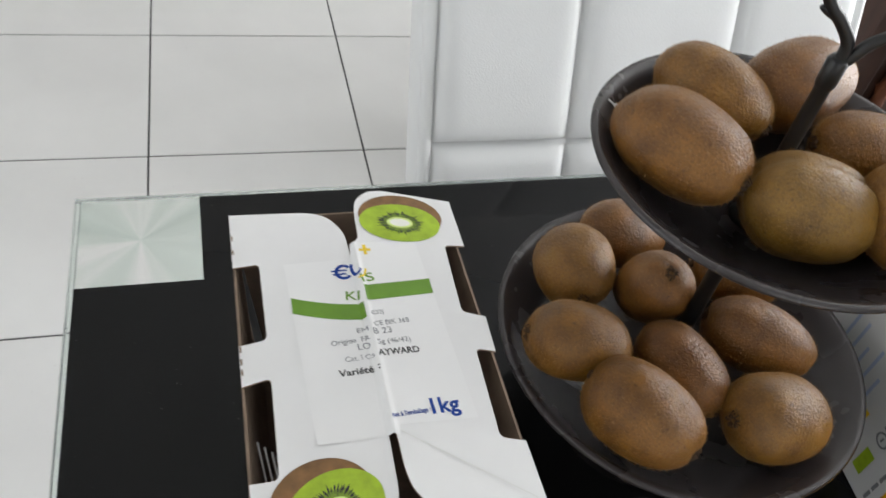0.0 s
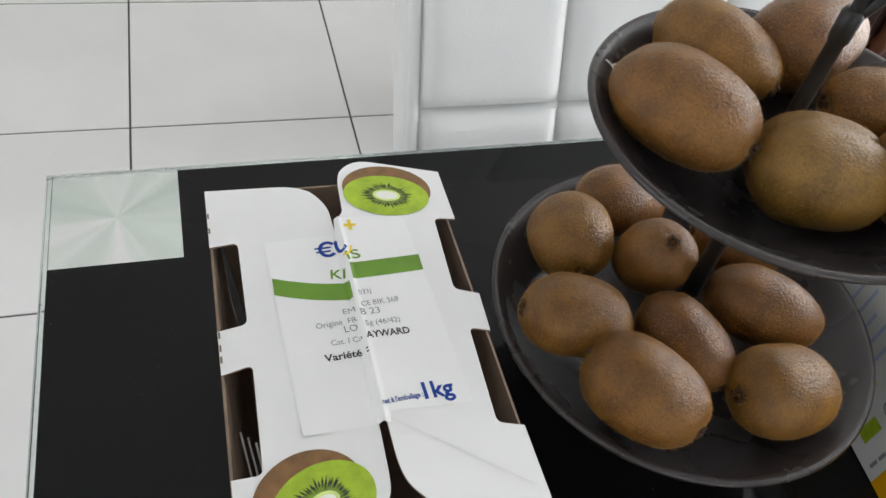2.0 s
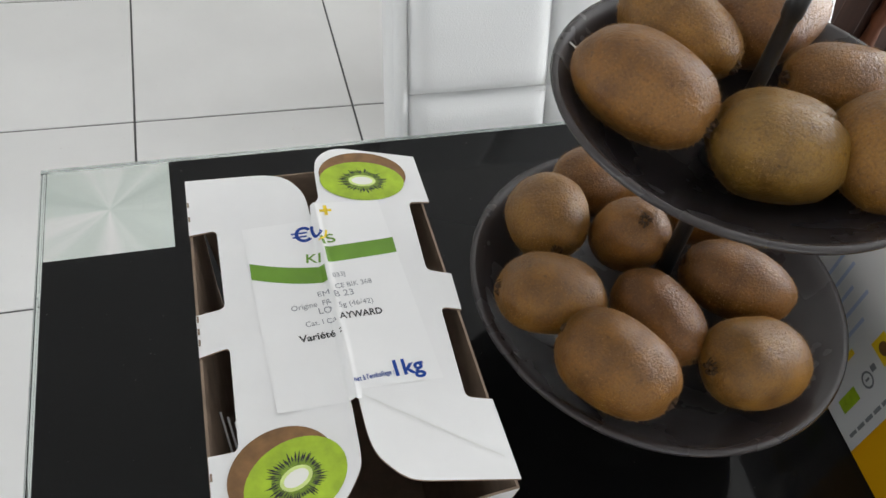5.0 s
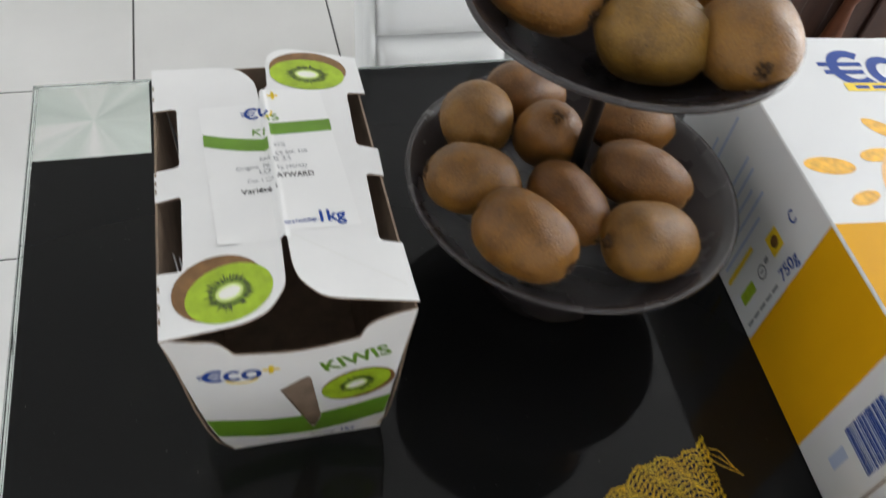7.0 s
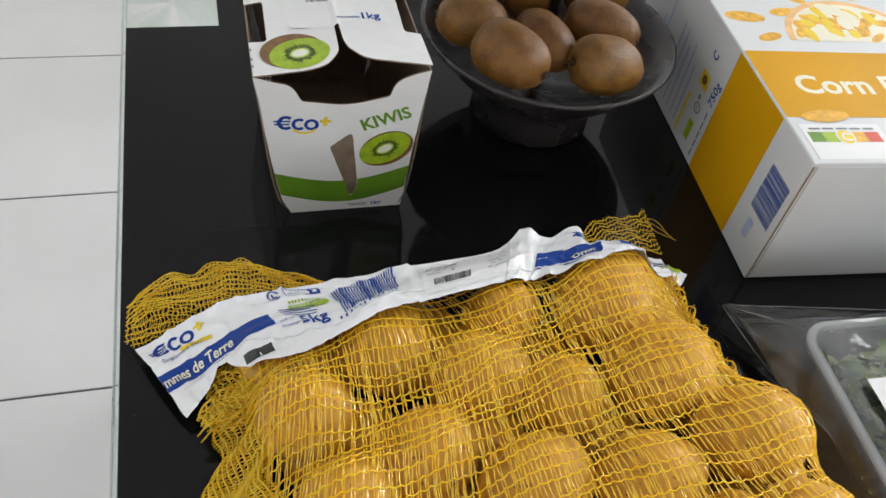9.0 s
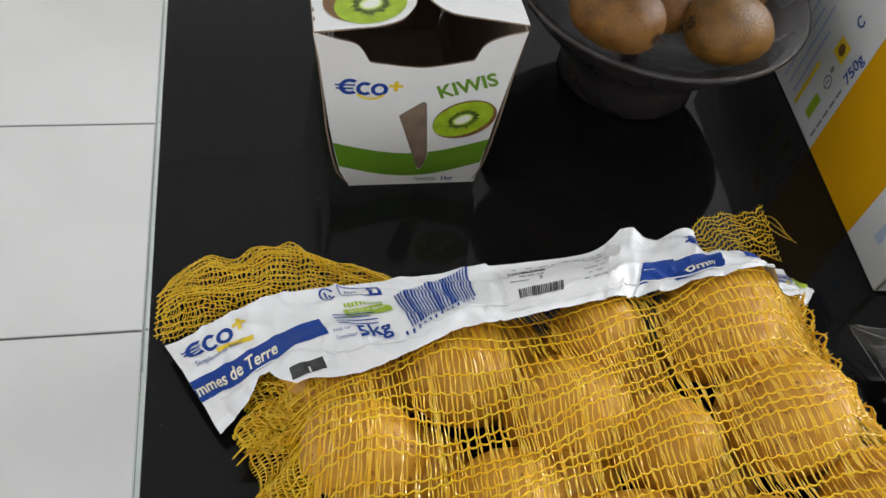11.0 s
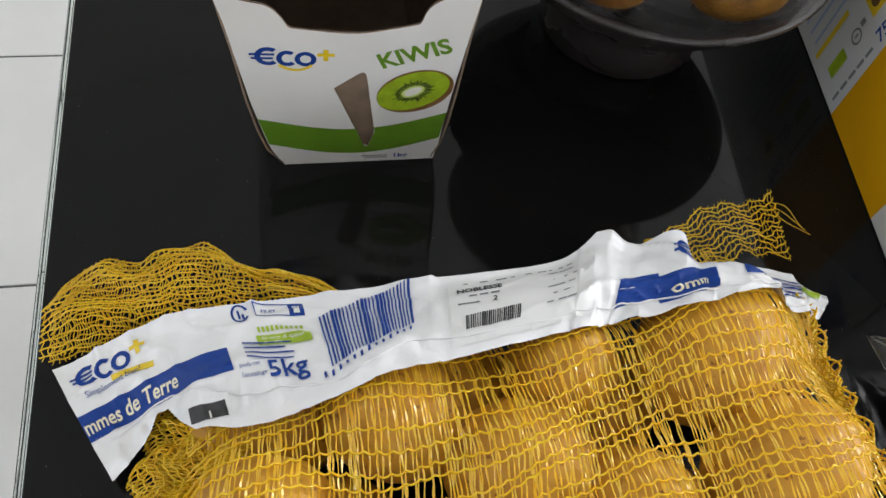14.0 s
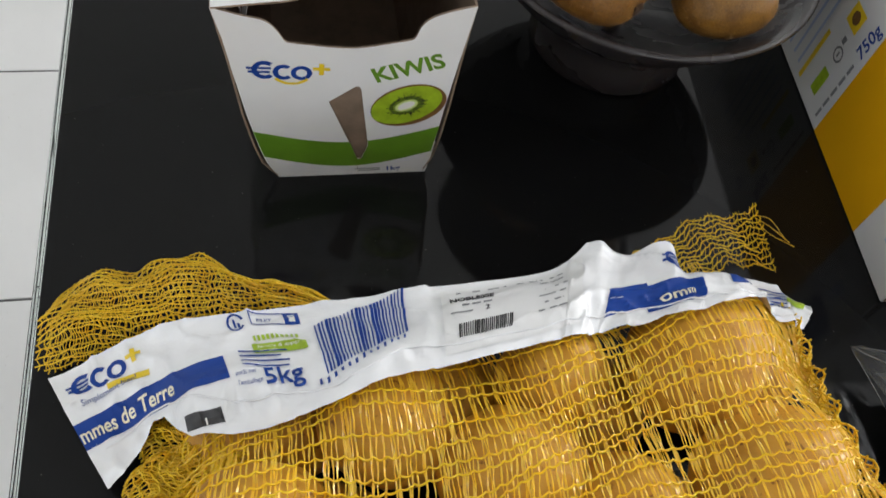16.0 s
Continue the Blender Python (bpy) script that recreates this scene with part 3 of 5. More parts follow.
def bowl_profile(r, rim, depth, foot_r, foot_z):
    """Outer foot, outer wall, rolled rim, inner wall to the middle."""
    out = [(0.0, foot_z)]
    if foot_r:
        out += [(foot_r * 0.97, foot_z), (foot_r, foot_z + 0.002), (foot_r * 0.985, foot_z + 0.02), (foot_r * 1.0, rim - depth - 0.006)]
    n = 14
    r0 = foot_r if foot_r else 0.0
    for k in range(1, n + 1):
        f = k / n
        out.append((r0 + (r - r0) * f ** (0.80 if foot_r else 0.86), rim - depth - 0.006 + (depth + 0.003) * f ** 1.15))
    out += [(r + 0.0005, rim - 0.0016), (r - 0.0006, rim), (r - 0.0034, rim - 0.0006)]
    for k in range(1, n + 1):
        f = 1 - k / n
        out.append(((r - 0.0045) * f ** 0.60 if f > 0 else 0.0, rim - depth + (depth - 0.002) * f ** 1.15))
    return out


def fruit_stand():
    s = thing("fruit_stand", "two-tier charcoal ceramic fruit bowl stand with black iron pole", "fruit bowl", (CX, CY, 0))
    part("lower_bowl", lathe(bowl_profile(LOW_R, LOW_RIM, 0.048, 0.056, TOP + 0.0005), 96), M["ceramic"], s, "dark charcoal glazed footed bowl", True)
    part("upper_bowl", lathe(bowl_profile(UP_R - 0.0008, UP_RIM, 0.040, 0.0, UP_RIM - 0.046), 96), M["ceramic"], s, "dark charcoal glazed upper bowl", True)
    pole = lathe([(0, 0.793), (0.0045, 0.793), (0.0045, 0.925), (0.010, 0.928), (0.010, 0.934), (0, 0.934)], 20)
    part("lower_pole", pole, M["iron"], s, "black iron pole", True)
    part("upper_pole", lathe([(0, 0.936), (0.011, 0.938), (0.010, 0.942), (0.0042, 0.945), (0.0037, 1.020), (0.0047, 1.022), (0.0049, 1.034), (0.0038, 1.036), (0, 1.036)], 20), M["iron"], s, "black iron pole with collar", True)
    # twig-shaped handle: two branches from the collar that meet again above
    rt = Vector((0.917, -0.399, 0))

    def at(a, z):
        v = rt * (a + (0.003 if z > 1.031 else 0.0))
        return (v.x, v.y, z)

    left = spline([at(0, 1.03), at(-0.003, 1.042), at(-0.010, 1.051), at(-0.017, 1.057), at(-0.024, 1.068), at(-0.026, 1.085), at(-0.018, 1.105), at(0.004, 1.118)], 40)
    right = spline([at(0, 1.03), at(0.002, 1.038), at(0.006, 1.045), at(0.014, 1.052), at(0.026, 1.063), at(0.031, 1.082), at(0.024, 1.106), at(0.004, 1.119)], 40)
    part("handle_branch", tubes([left], np.linspace(0.0031, 0.0024, 40), 10, "branch"), M["iron"], s, "twig-shaped black iron handle branch", True)
    part("handle_branch", tubes([right], np.linspace(0.0030, 0.0024, 40), 10, "branch"), M["iron"], s, "twig-shaped black iron handle branch", True)
    nub = tubes([spline([at(-0.013, 1.0535), at(-0.0175, 1.0545), at(-0.021, 1.0560)], 8)], np.linspace(0.0028, 0.0012, 8), 8, "nub")
    part("twig_nub", nub, M["iron"], s, "", True)
    return s


fruit_stand()


def paper_scrap():
    """A curled shred of white paper left in the upper bowl."""
    shred = [spline([(0.2960, -0.1880, 0.9765), (0.2985, -0.1905, 0.9750), (0.2995, -0.1935, 0.9735), (0.3030, -0.1945, 0.9725)], 14), spline([(0.2985, -0.1905, 0.9750), (0.3010, -0.1900, 0.9748), (0.3025, -0.1915, 0.9738)], 8)]
    ob = part("paper_scrap", tubes(shred, 0.0005, 5, "paper_scrap"), M["sticker"], None, "", True)
    return tagged(ob, "tiny curled white paper shred inside the upper charcoal bowl", "scrap")


paper_scrap()


# ---------------------------------------------------------------- kiwis
def kiwi_mesh(a, b, seed, lobed=False):
    """A blunt, slightly uneven barrel; long axis along x."""
    bm = bmesh.new()
    bmesh.ops.create_uvsphere(bm, u_segments=44, v_segments=30, radius=1.0)
    for v in bm.verts:
        x, y, z = v.co.z, v.co.x, v.co.y
        rim = math.sqrt(max(1e-9, 1 - x * x))
        blunt = (1 - abs(x) ** 2.45) ** 0.47 / rim if abs(x) < 0.9999 else 1.0
        f = 1 + 0.045 * noise.noise((x * 1.2 + seed, y * 1.2, z * 1.2)) + 0.014 * noise.noise((x * 3.6 + seed, y * 3.6, z * 3.6))
        f *= 1 + 0.022 * math.cos(2 * math.atan2(z, y) + seed)
        taper = 1.0 - 0.05 * x
        dent = 1 - 0.035 * math.exp(-((1 - abs(x)) / 0.02) ** 2)
        if lobed:
            f *= 1 + 0.07 * math.cos(2 * math.atan2(z, y) + 0.6) - 0.15 * math.exp(-((math.atan2(z, y) - 1.3) / 0.24) ** 2) * (0.6 + 0.4 * x)
        v.co = (a * x * f * dent, b * y * blunt * f * taper, b * 0.95 * z * blunt * f * taper)
    bmesh.ops.recalc_face_normals(bm, faces=bm.faces)
    return bm


def kiwi(spec, group, label, stem, seed, lobed=False):
    x, y, z, turn, a, b, tip = spec
    a, b = a * 0.955, b * 0.945
    rnd = random.Random(seed)
    bm = kiwi_mesh(a, b, seed * 7.3, lobed)
    # short hairs standing off the skin
    verts, faces = [], []
    bm.faces.ensure_lookup_table()
    for _ in range(5200):
        f = bm.faces[rnd.randrange(len(bm.faces))]
        w = [rnd.random() for _ in f.verts]
        tot = sum(w)
        p = sum((v.co * (k / tot) for v, k in zip(f.verts, w)), Vector())
        n = f.normal if f.normal.length > 0 else p.normalized()
        if n.dot(p) < 0:
            n = -n
        d = (n + Vector((rnd.uniform(-1, 1), rnd.uniform(-1, 1), rnd.uniform(-1, 1))) * 0.7).normalized() * rnd.uniform(0.0006, 0.0017)
        s = d.cross(Vector((rnd.uniform(-1, 1), rnd.uniform(-1, 1), rnd.uniform(-1, 1)))).normalized() * 0.00009
        i = len(verts)
        verts += [p - s, p + s, p + d]
        faces.append((i, i + 1, i + 2))
    ob = part("kiwi", bm, M["kiwi_olive"] if lobed else M["kiwi"], None, "", True)
    ob.matrix_world = pose(x, y, z, 0, tip, turn)
    tagged(ob, label, "kiwi fruit", group)
    hair = bpy.data.meshes.new("fuzz")
    hair.from_pydata(verts, [], faces)
    part("fuzz", hair, M["fuzz"], ob, "fine brown hairs on the skin", kind="stuff")
    # blossom end: a ring of dry brown bits; stem end: a small scar
    paths = []
    for k in range(16):
        an = 2 * math.pi * k / 16 + rnd.uniform(-0.2, 0.2)
        r0, r1 = b * 0.06, b * rnd.uniform(0.13, 0.22)
        e = a * 0.985
        paths.append([(stem * (e - 0.0004), r0 * math.cos(an), r0 * math.sin(an)), (stem * (e + rnd.uniform(0.0005, 0.0022)), r1 * 0.7 * math.cos(an), r1 * 0.7 * math.sin(an)), (stem * (e - 0.0006), r1 * math.cos(an), r1 * math.sin(an))])
    part("blossom_end", tubes(paths, 0.00045, 4, "blossom_end"), M["scar"], ob, "dry dark brown blossom end", True)
    sc = lathe([(0, 0.0012), (b * 0.06, 0.0013), (b * 0.10, 0.0007), (b * 0.12, -0.0010), (0, -0.0010)], 14)
    p = part("stem_scar", sc, M["scar"], ob, "", True)
    p.matrix_local = pose(-stem * a * 0.985, 0, 0, 0, -90 * stem, 0)
    return ob


LOWER = [
    # x, y, z, turn, half length, half width, tip down
    (0.312, -0.190, 0.852, -100, 0.0300, 0.0258, -6),
    (0.356, -0.163, 0.850, 8, 0.0310, 0.0240, 8),
    (0.353, -0.216, 0.858, -104, 0.0290, 0.0232, -66),
    (0.294, -0.247, 0.854, -15, 0.0318, 0.0247, 4),
    (0.352, -0.268, 0.847, -65, 0.0322, 0.0230, 6),
    (0.408, -0.255, 0.850, -39, 0.0345, 0.0234, 2),
    (0.312, -0.297, 0.855, -51, 0.0352, 0.0262, 4),
    (0.393, -0.306, 0.848, 3, 0.0335, 0.0262, 10),
    (0.419, -0.205, 0.852, -20, 0.0320, 0.0236, 0),
]
UPPER = [
    (0.3165, -0.230, 0.981, -56, 0.0365, 0.0262, 4),
    (0.353, -0.190, 0.981, -56, 0.0345, 0.0234, 6),
    (0.405, -0.186, 0.983, 22, 0.0355, 0.0262, -4),
    (0.370, -0.266, 0.971, -26, 0.0330, 0.0290, 0),
    (0.425, -0.236, 0.975, -17, 0.0345, 0.0224, 4),
    (0.412, -0.286, 0.980, -107, 0.0330, 0.0275, -8),
]
for i, spec in enumerate(LOWER):
    kiwi(spec, "kiwis in the lower bowl", "ripe brown fuzzy kiwi lying in the lower charcoal bowl", (1, -1, 1, -1, 1, -1, 1, -1, 1)[i], 11 + i)
for i, spec in enumerate(UPPER):
    word = "wide twin-lobed olive brown kiwi lying in the upper charcoal bowl" if i == 3 else "ripe brown fuzzy kiwi lying in the upper charcoal bowl"
    kiwi(spec, "kiwis in the upper bowl", word, (1, 1, -1, 1, -1, 1)[i], 31 + i, i == 3)


# ---------------------------------------------------------------- kiwi carton
BX0, BX1, BY0, BY1, BTOP = 0.1065, 0.2270, -0.158, -0.3575, 0.8955  # its top
FX0, FX1, FY0, FY1 = 0.1305, 0.2165, -0.176, -0.3415  # its foot


def slice_layers(cx, cy, rx, ry, turn, seed, skin=(-0.10, 0.16)):
    """A printed kiwi half: brown skin, green flesh, pale heart and dark seeds."""
    rnd = random.Random(seed)
    c, s = math.cos(radians(turn)), math.sin(radians(turn))

    def w(x, y):
        return (cx + x * c - y * s, cy + x * s + y * c)

    sx, sy = skin
    lay = [(M["print_brown"], [ellipse(*w(sx * rx, sy * ry), rx, ry * 1.0, turn)]),
           (M["print_lime"], [ellipse(*w(0, -0.06 * ry), rx * 0.96, ry * 0.86, turn)]),
           (M["print_seed"], [ellipse(*w(0, -0.06 * ry), rx * 0.46, ry * 0.42, turn)]),
           (M["print_pale"], [ellipse(*w(0, -0.06 * ry), rx * 0.31, ry * 0.25, turn)]),
           (M["print_white"], [ellipse(*w(0, -0.06 * ry), rx * 0.24, ry * 0.17, turn)])]
    seeds = []
    for k in range(52):
        a = 2 * math.pi * k / 52 + rnd.uniform(-0.05, 0.05)
        r0, r1 = rnd.uniform(0.27, 0.36), rnd.uniform(0.44, 0.62)
        t = 0.042
        p = [(r0 * math.cos(a), r0 * math.sin(a)), (0.5 * (r0 + r1) * math.cos(a + t), 0.5 * (r0 + r1) * math.sin(a + t)), (r1 * math.cos(a), r1 * math.sin(a)), (0.5 * (r0 + r1) * math.cos(a - t), 0.5 * (r0 + r1) * math.sin(a - t))]
        seeds.append([w(rx * x, ry * y - 0.06 * ry) for x, y in p])
    lay.append((M["print_black"], seeds))
    return lay


def emblem(cx, cy, w, turn=0.0, smile=True):
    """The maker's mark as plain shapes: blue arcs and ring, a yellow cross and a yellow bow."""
    c, s = math.cos(radians(turn)), math.sin(radians(turn))

    def q(polys):
        return [[(cx + x * w * c - y * w * s, cy + x * w * s + y * w * c) for x, y in p] for p in polys]

    blue = arc_band(-0.31, 0.0, 0.18, 0.20, 0.080, 50, 310) + arc_band(-0.05, -0.04, 0.15, 0.17, 0.075, 50, 315) + arc_band(0.20, -0.05, 0.15, 0.16, 0.072, 0, 360)
    bars = [rect(-0.56, -0.22, 0.02, 0.065), rect(-0.54, -0.24, -0.065, -0.02)]
    yellow = [rect(0.36, 0.60, 0.02, 0.085), rect(0.445, 0.515, -0.08, 0.02), rect(0.445, 0.515, 0.085, 0.17)]
    out = [(M["print_blue"], q(blue)), (M["print_blue"], q(bars)), (M["print_yellow"], q(yellow))]
    if smile:
        out.append((M["print_yellow"], q(arc_band(0.06, -0.02, 0.30, 0.30, 0.05, 215, 325))))
    return out


def kiwi_carton():
    b = thing("kiwi_carton", "white cardboard kiwi carton, emptied, with cut-outs and brown inside", "box", (0.0025, -0.0095, 0))
    th = 0.0011

    # ---- lid, in two flaps that meet over the middle; it dips towards the back
    def lid(u, v, d):
        sag = 0.0025 * (1 - abs(u - 0.168) / 0.062)
        return (u, v, BTOP + sag - d - 0.006 * (v - BY1) / (BY0 - BY1))

    left = [(BX0, -0.1595), (0.1475, -0.1620), (0.1580, -0.1665), (0.1652, -0.1795), (0.1660, -0.1990), (0.1660, -0.3100), (0.1655, -0.3310), (0.1645, -0.3375), (0.1555, -0.3505), (0.1425, -0.3555), (BX0, BY1 - 0.001),
            (BX0, -0.3195), (0.1185, -0.3195), (0.1195, -0.2685), (BX0, -0.2715), (BX0, -0.2485), (0.1195, -0.2465), (0.1195, -0.1975), (BX0, -0.1985)]
    left = rounded(left, [0, 0.008, 0.006, 0.006, 0, 0, 0.004, 0.006, 0.006, 0.006, 0, 0, 0.003, 0.003, 0, 0, 0.003, 0.003, 0], 4)
    part("lid_flap", sheet(list(reversed(left)), lid, th), [M["board_white"], M["board_brown"]], b, "white left lid flap with notches")

    def lid2(u, v, d):
        x, y, z = lid(u, v, d)
        return (x, y, z + 0.0013 + 0.0009 * (1 - (u - 0.165) / 0.061))

    right = [(0.1725, -0.1650), (0.1745, -0.1560), (0.1815, -0.1495), (0.1895, -0.1485), (0.2285, -0.1585), (0.2285, -0.1945), (0.2175, -0.1935), (0.2155, -0.2405), (0.2270, -0.2445), (0.2260, -0.2665), (0.2165, -0.2640), (0.2147, -0.3135),
             (0.2260, -0.3165), (0.2265, -0.3545), (0.1870, -0.3480), (0.1805, -0.3455), (0.1715, -0.3350), (0.1695, -0.3250), (0.1690, -0.3030), (0.1680, -0.2900), (0.1685, -0.1900), (0.1715, -0.1860)]
    right = rounded(right, [0.004, 0.004, 0.005, 0.004, 0, 0, 0.003, 0.003, 0, 0, 0.003, 0.003, 0, 0, 0.004, 0.005, 0.006, 0.004, 0.003, 0, 0.002, 0.002], 4)
    part("lid_flap", sheet(list(reversed(right)), lid2, th), [M["board_white"], M["board_brown"]], b, "white right lid flap with notches")

    # ---- walls
    def wall(name, a, bb, c, d, inward, outline=None, label="", bulge=0.0):
        """a, bb: top corners; c, d: bottom corners below bb and a."""
        a, bb, c, d = Vector(a), Vector(bb), Vector(c), Vector(d)
        nrm = Vector(inward)

        def place(u, v, depth):
            p = d.lerp(c, u).lerp(a.lerp(bb, u), v)
            bow = -bulge * float(np.interp(v, [0, 0.12, 0.25, 0.45, 0.75, 1], [0, 0.9, 1, 0.85, 0.3, 0]))
            return p + nrm * (depth + bow)

        o = outline or [(0, 0), (1, 0), (1, 1), (0, 1)]
        part(name, sheet(o, place, th), [M["board_white"], M["board_brown"]], b, label)
        return place

    zt = BTOP - 0.0013
    fl, fr_ = (BX0 - 0.0005, BY1 + 0.0005, zt), (BX1 - 0.0015, BY1 + 0.0005, zt)
    bl, br = (BX0 + 0.0005, BY0 - 0.0025, zt - 0.006), (BX1 - 0.001, BY0 - 0.0015, zt - 0.006)
    gfl, gfr, gbl, gbr = (FX0, FY1, TOP), (FX1, FY1, TOP), (FX0, FY0, TOP), (FX1, FY0, TOP)
    ear = [(0, 0), (1.02, 0), (1.025, 0.12), (1.015, 0.25), (1.006, 0.45), (1.0, 0.75), (1, 1.0), (0.90, 0.975), (0.829, 0.947), (0.795, 0.910), (0.779, 0.843), (0.521, 0.795), (0.242, 0.836), (0.224, 0.891), (0.188, 0.940), (0.10, 0.962), (0, 1), (-0.010, 0.75), (-0.034, 0.45), (-0.043, 0.25), (-0.040, 0.12)]
    ear = rounded(ear, [0, 0, 0, 0, 0, 0, 0, 0.02, 0.03, 0.03, 0.02, 0.10, 0.02, 0.03, 0.03, 0.02, 0, 0, 0, 0, 0], 4)
    # the slot is cut from the outline by a hair-thin bridge at its foot
    slot = rounded([(0.394, 0.511), (0.536, 0.601), (0.556, 0.590), (0.604, 0.214), (0.562, 0.117), (0.535, 0.130)], [0.004, 0.02, 0.02, 0.03, 0.02, 0.02], 3)
    k0 = len(slot) - 2
    cut = [(0.5455, 0.0)] + slot[k0:] + slot[:k0] + [(0.546, 0.0)]
    front_outline = [ear[0]] + cut + ear[1:]
    front = wall("front_panel", fl, fr_, gfr, gfl, (0, 1, 0.08), front_outline, "white front panel with slot and printed kiwi")
    # a folded board just behind the slot
    part("inner_flap", sheet([(0.30, 0.03), (0.72, 0.03), (0.72, 0.66), (0.30, 0.66)], lambda u, v, d: front(u, v, d + 0.0017), 0.0008), M["board_brown"], b, "brown raw cardboard flap behind the slot")
    wall("back_panel", br, bl, gbl, gbr, (0, -1, 0.08), None, "white back panel")
    SIDE = [(0, 0), (1, 0)] + [(1, v) for v in (0.12, 0.25, 0.45, 0.75)] + [(1, 1), (0, 1)] + [(0, v) for v in (0.75, 0.45, 0.25, 0.12)]
    lside = wall("side_panel", bl, fl, gfl, gbl, (1, 0, 0.15), SIDE, "white side panel with printed band", 0.0068)
    rside = wall("side_panel", fr_, br, gbr, gfr, (-1, 0, 0.15), SIDE, "white side panel with printed band", 0.0042)
    part("bottom", box(FX0, FX1, FY1, FY0, TOP + 0.0003, TOP + 0.0016), M["board_brown"], b, "brown raw cardboard bottom")

    # ---- print on the front: units of the panel's own width and height
    def band_poly(v0, v1, sag, n=16, u0=0.0, u1=1.0):
        top = [(u0 + (u1 - u0) * k / n, v0 - sag * math.sin(math.pi * k / n)) for k in range(n + 1)]
        low = [(u0 + (u1 - u0) * k / n, v1 - sag * math.sin(math.pi * k / n)) for k in range(n + 1)]
        return [[low[k], low[k + 1], top[k + 1], top[k]] for k in range(n)]

    def clear_slot(v0, v1, sag, u0, u1, n=180, m=22):
        """The band in small cells, left out where the slot is."""
        def at(i, j):
            f = i / n
            return (u0 + (u1 - u0) * f, v1 + (v0 - v1) * j / m - sag * math.sin(math.pi * f))

        def in_slot(u, v):
            if v < 0.117 or v > 0.60:
                return False
            right = 0.604 - 0.048 * (v - 0.214) / 0.376 if v > 0.214 else 0.562 + 0.042 * (v - 0.117) / 0.097
            return 0.535 - 0.141 * (v - 0.130) / 0.381 < u < right

        out = []
        for i in range(n):
            for j in range(m):
                c = at(i + 0.5, j + 0.5)
                if not in_slot(*c):
                    out.append([at(i, j), at(i + 1, j), at(i + 1, j + 1), at(i, j + 1)])
        return out

    Hh = BTOP - TOP

    def front_mm(u, v, d):
        return front(0.5 + u / (0.086 + 0.033 * v / Hh), v / Hh, d)

    green = clear_slot(0.335, 0.160, 0.090, -0.038, 1.012)
    printed("printed_band", [(M["print_green"], green)], front, b, "olive green printed band")
    printed("printed_mark", emblem(-0.0300, 0.1010, 0.0345, -4), front_mm, b, "blue and yellow printed mark")
    printed("printed_kiwi", slice_layers(0.0294, 0.0704, 0.0218, 0.0170, 36, 4, (0.03, -0.12)), front_mm, b, "printed picture of a halved kiwi")
    printed("printed_word", [(M["print_green"], fit_text("KIWIS", 0.0112, 0.0141, 0.0902, 0.0489, 0.1020, 0.028))], front_mm, b, "green printed word")
    printed("printed_weight", [(M["print_blue"], text_polys("1kg", 0.0065, 0.020, 0.0035, 2, 0.02)), (M["print_grey"], [rect(0.002, 0.017, 0.0060, 0.0070), rect(0.004, 0.017, 0.0040, 0.0050)])], front_mm, b, "small blue printed weight")
    printed("printed_band", [(M["print_green"], band_poly(0.33, 0.17, 0.05)), ], lside, b, "olive green printed band")
    printed("printed_band", [(M["print_green"], band_poly(0.33, 0.17, 0.05)), ], rside, b, "olive green printed band")
    printed("printed_kiwi", slice_layers(0.80, 0.58, 0.13, 0.12, 0, 6), lside, b, "printed picture of a halved kiwi")
    printed("printed_kiwi", slice_layers(0.20, 0.58, 0.13, 0.12, 0, 8), rside, b, "printed picture of a halved kiwi")

    # ---- print on the lid
    printed("printed_kiwi", slice_layers(0.1385, -0.3350, 0.0222, 0.0192, 26, 3, (-0.12, 0.22)), lid, b, "printed picture of a halved kiwi")
    printed("printed_kiwi", slice_layers(0.1965, -0.1745, 0.0232, 0.0172, -8, 5, (0.02, 0.24)), lid2, b, "printed picture of a halved kiwi")

    # a sticker laid over both flaps, with a ridge where it bridges the join
    def bridge(u, v, d):
        f = min(max((u - 0.1640) / 0.0055, 0.0), 1.0)
        f = f * f * (3 - 2 * f)
        z = lid(u, v, 0)[2] * (1 - f) + lid2(u, v, 0)[2] * f
        ridge = 0.0011 * math.exp(-((u - 0.1682) / 0.0013) ** 2) - 0.0005 * math.exp(-((u - 0.1655) / 0.0012) ** 2)
        curl = 0.0016 * max(0.0, (-0.296 - v) / 0.012) ** 2 * max(0.0, 1 - (u - 0.1345) / 0.012) if u < 0.1465 else 0.0
        return (u, v, z + 0.00035 + ridge + curl - d - 0.00012)

    bm = bmesh.new()
    cols_, rows_ = 76, 26
    grid = []
    for i in range(cols_ + 1):
        f = i / cols_
        top = -0.1995 if f < 0.50 else -0.1900
        low = -0.3065 if f < 0.45 else -0.3075 if f < 0.50 else -0.3025
        col = []
        for j in range(rows_ + 1):
            g = j / rows_
            col.append(bm.verts.new(bridge((0.1315 + 0.004 * g) * (1 - f) + (0.2015 + 0.006 * g) * f, top + (low - top) * g, 0)))
        grid.append(col)
    for i in range(cols_):
        for j in range(rows_):
            bm.faces.new((grid[i][j + 1], grid[i + 1][j + 1], grid[i + 1][j], grid[i][j]))
    part("sticker", bm, M["sticker"], b, "white paper sticker with a ridge over the join", True)

    def sweep(x0, x1, y0, y1, high, power, n=14):
        """A band that bends from level y0 to y1."""
        out = []
        for k in range(n):
            f, g = k / n, (k + 1) / n
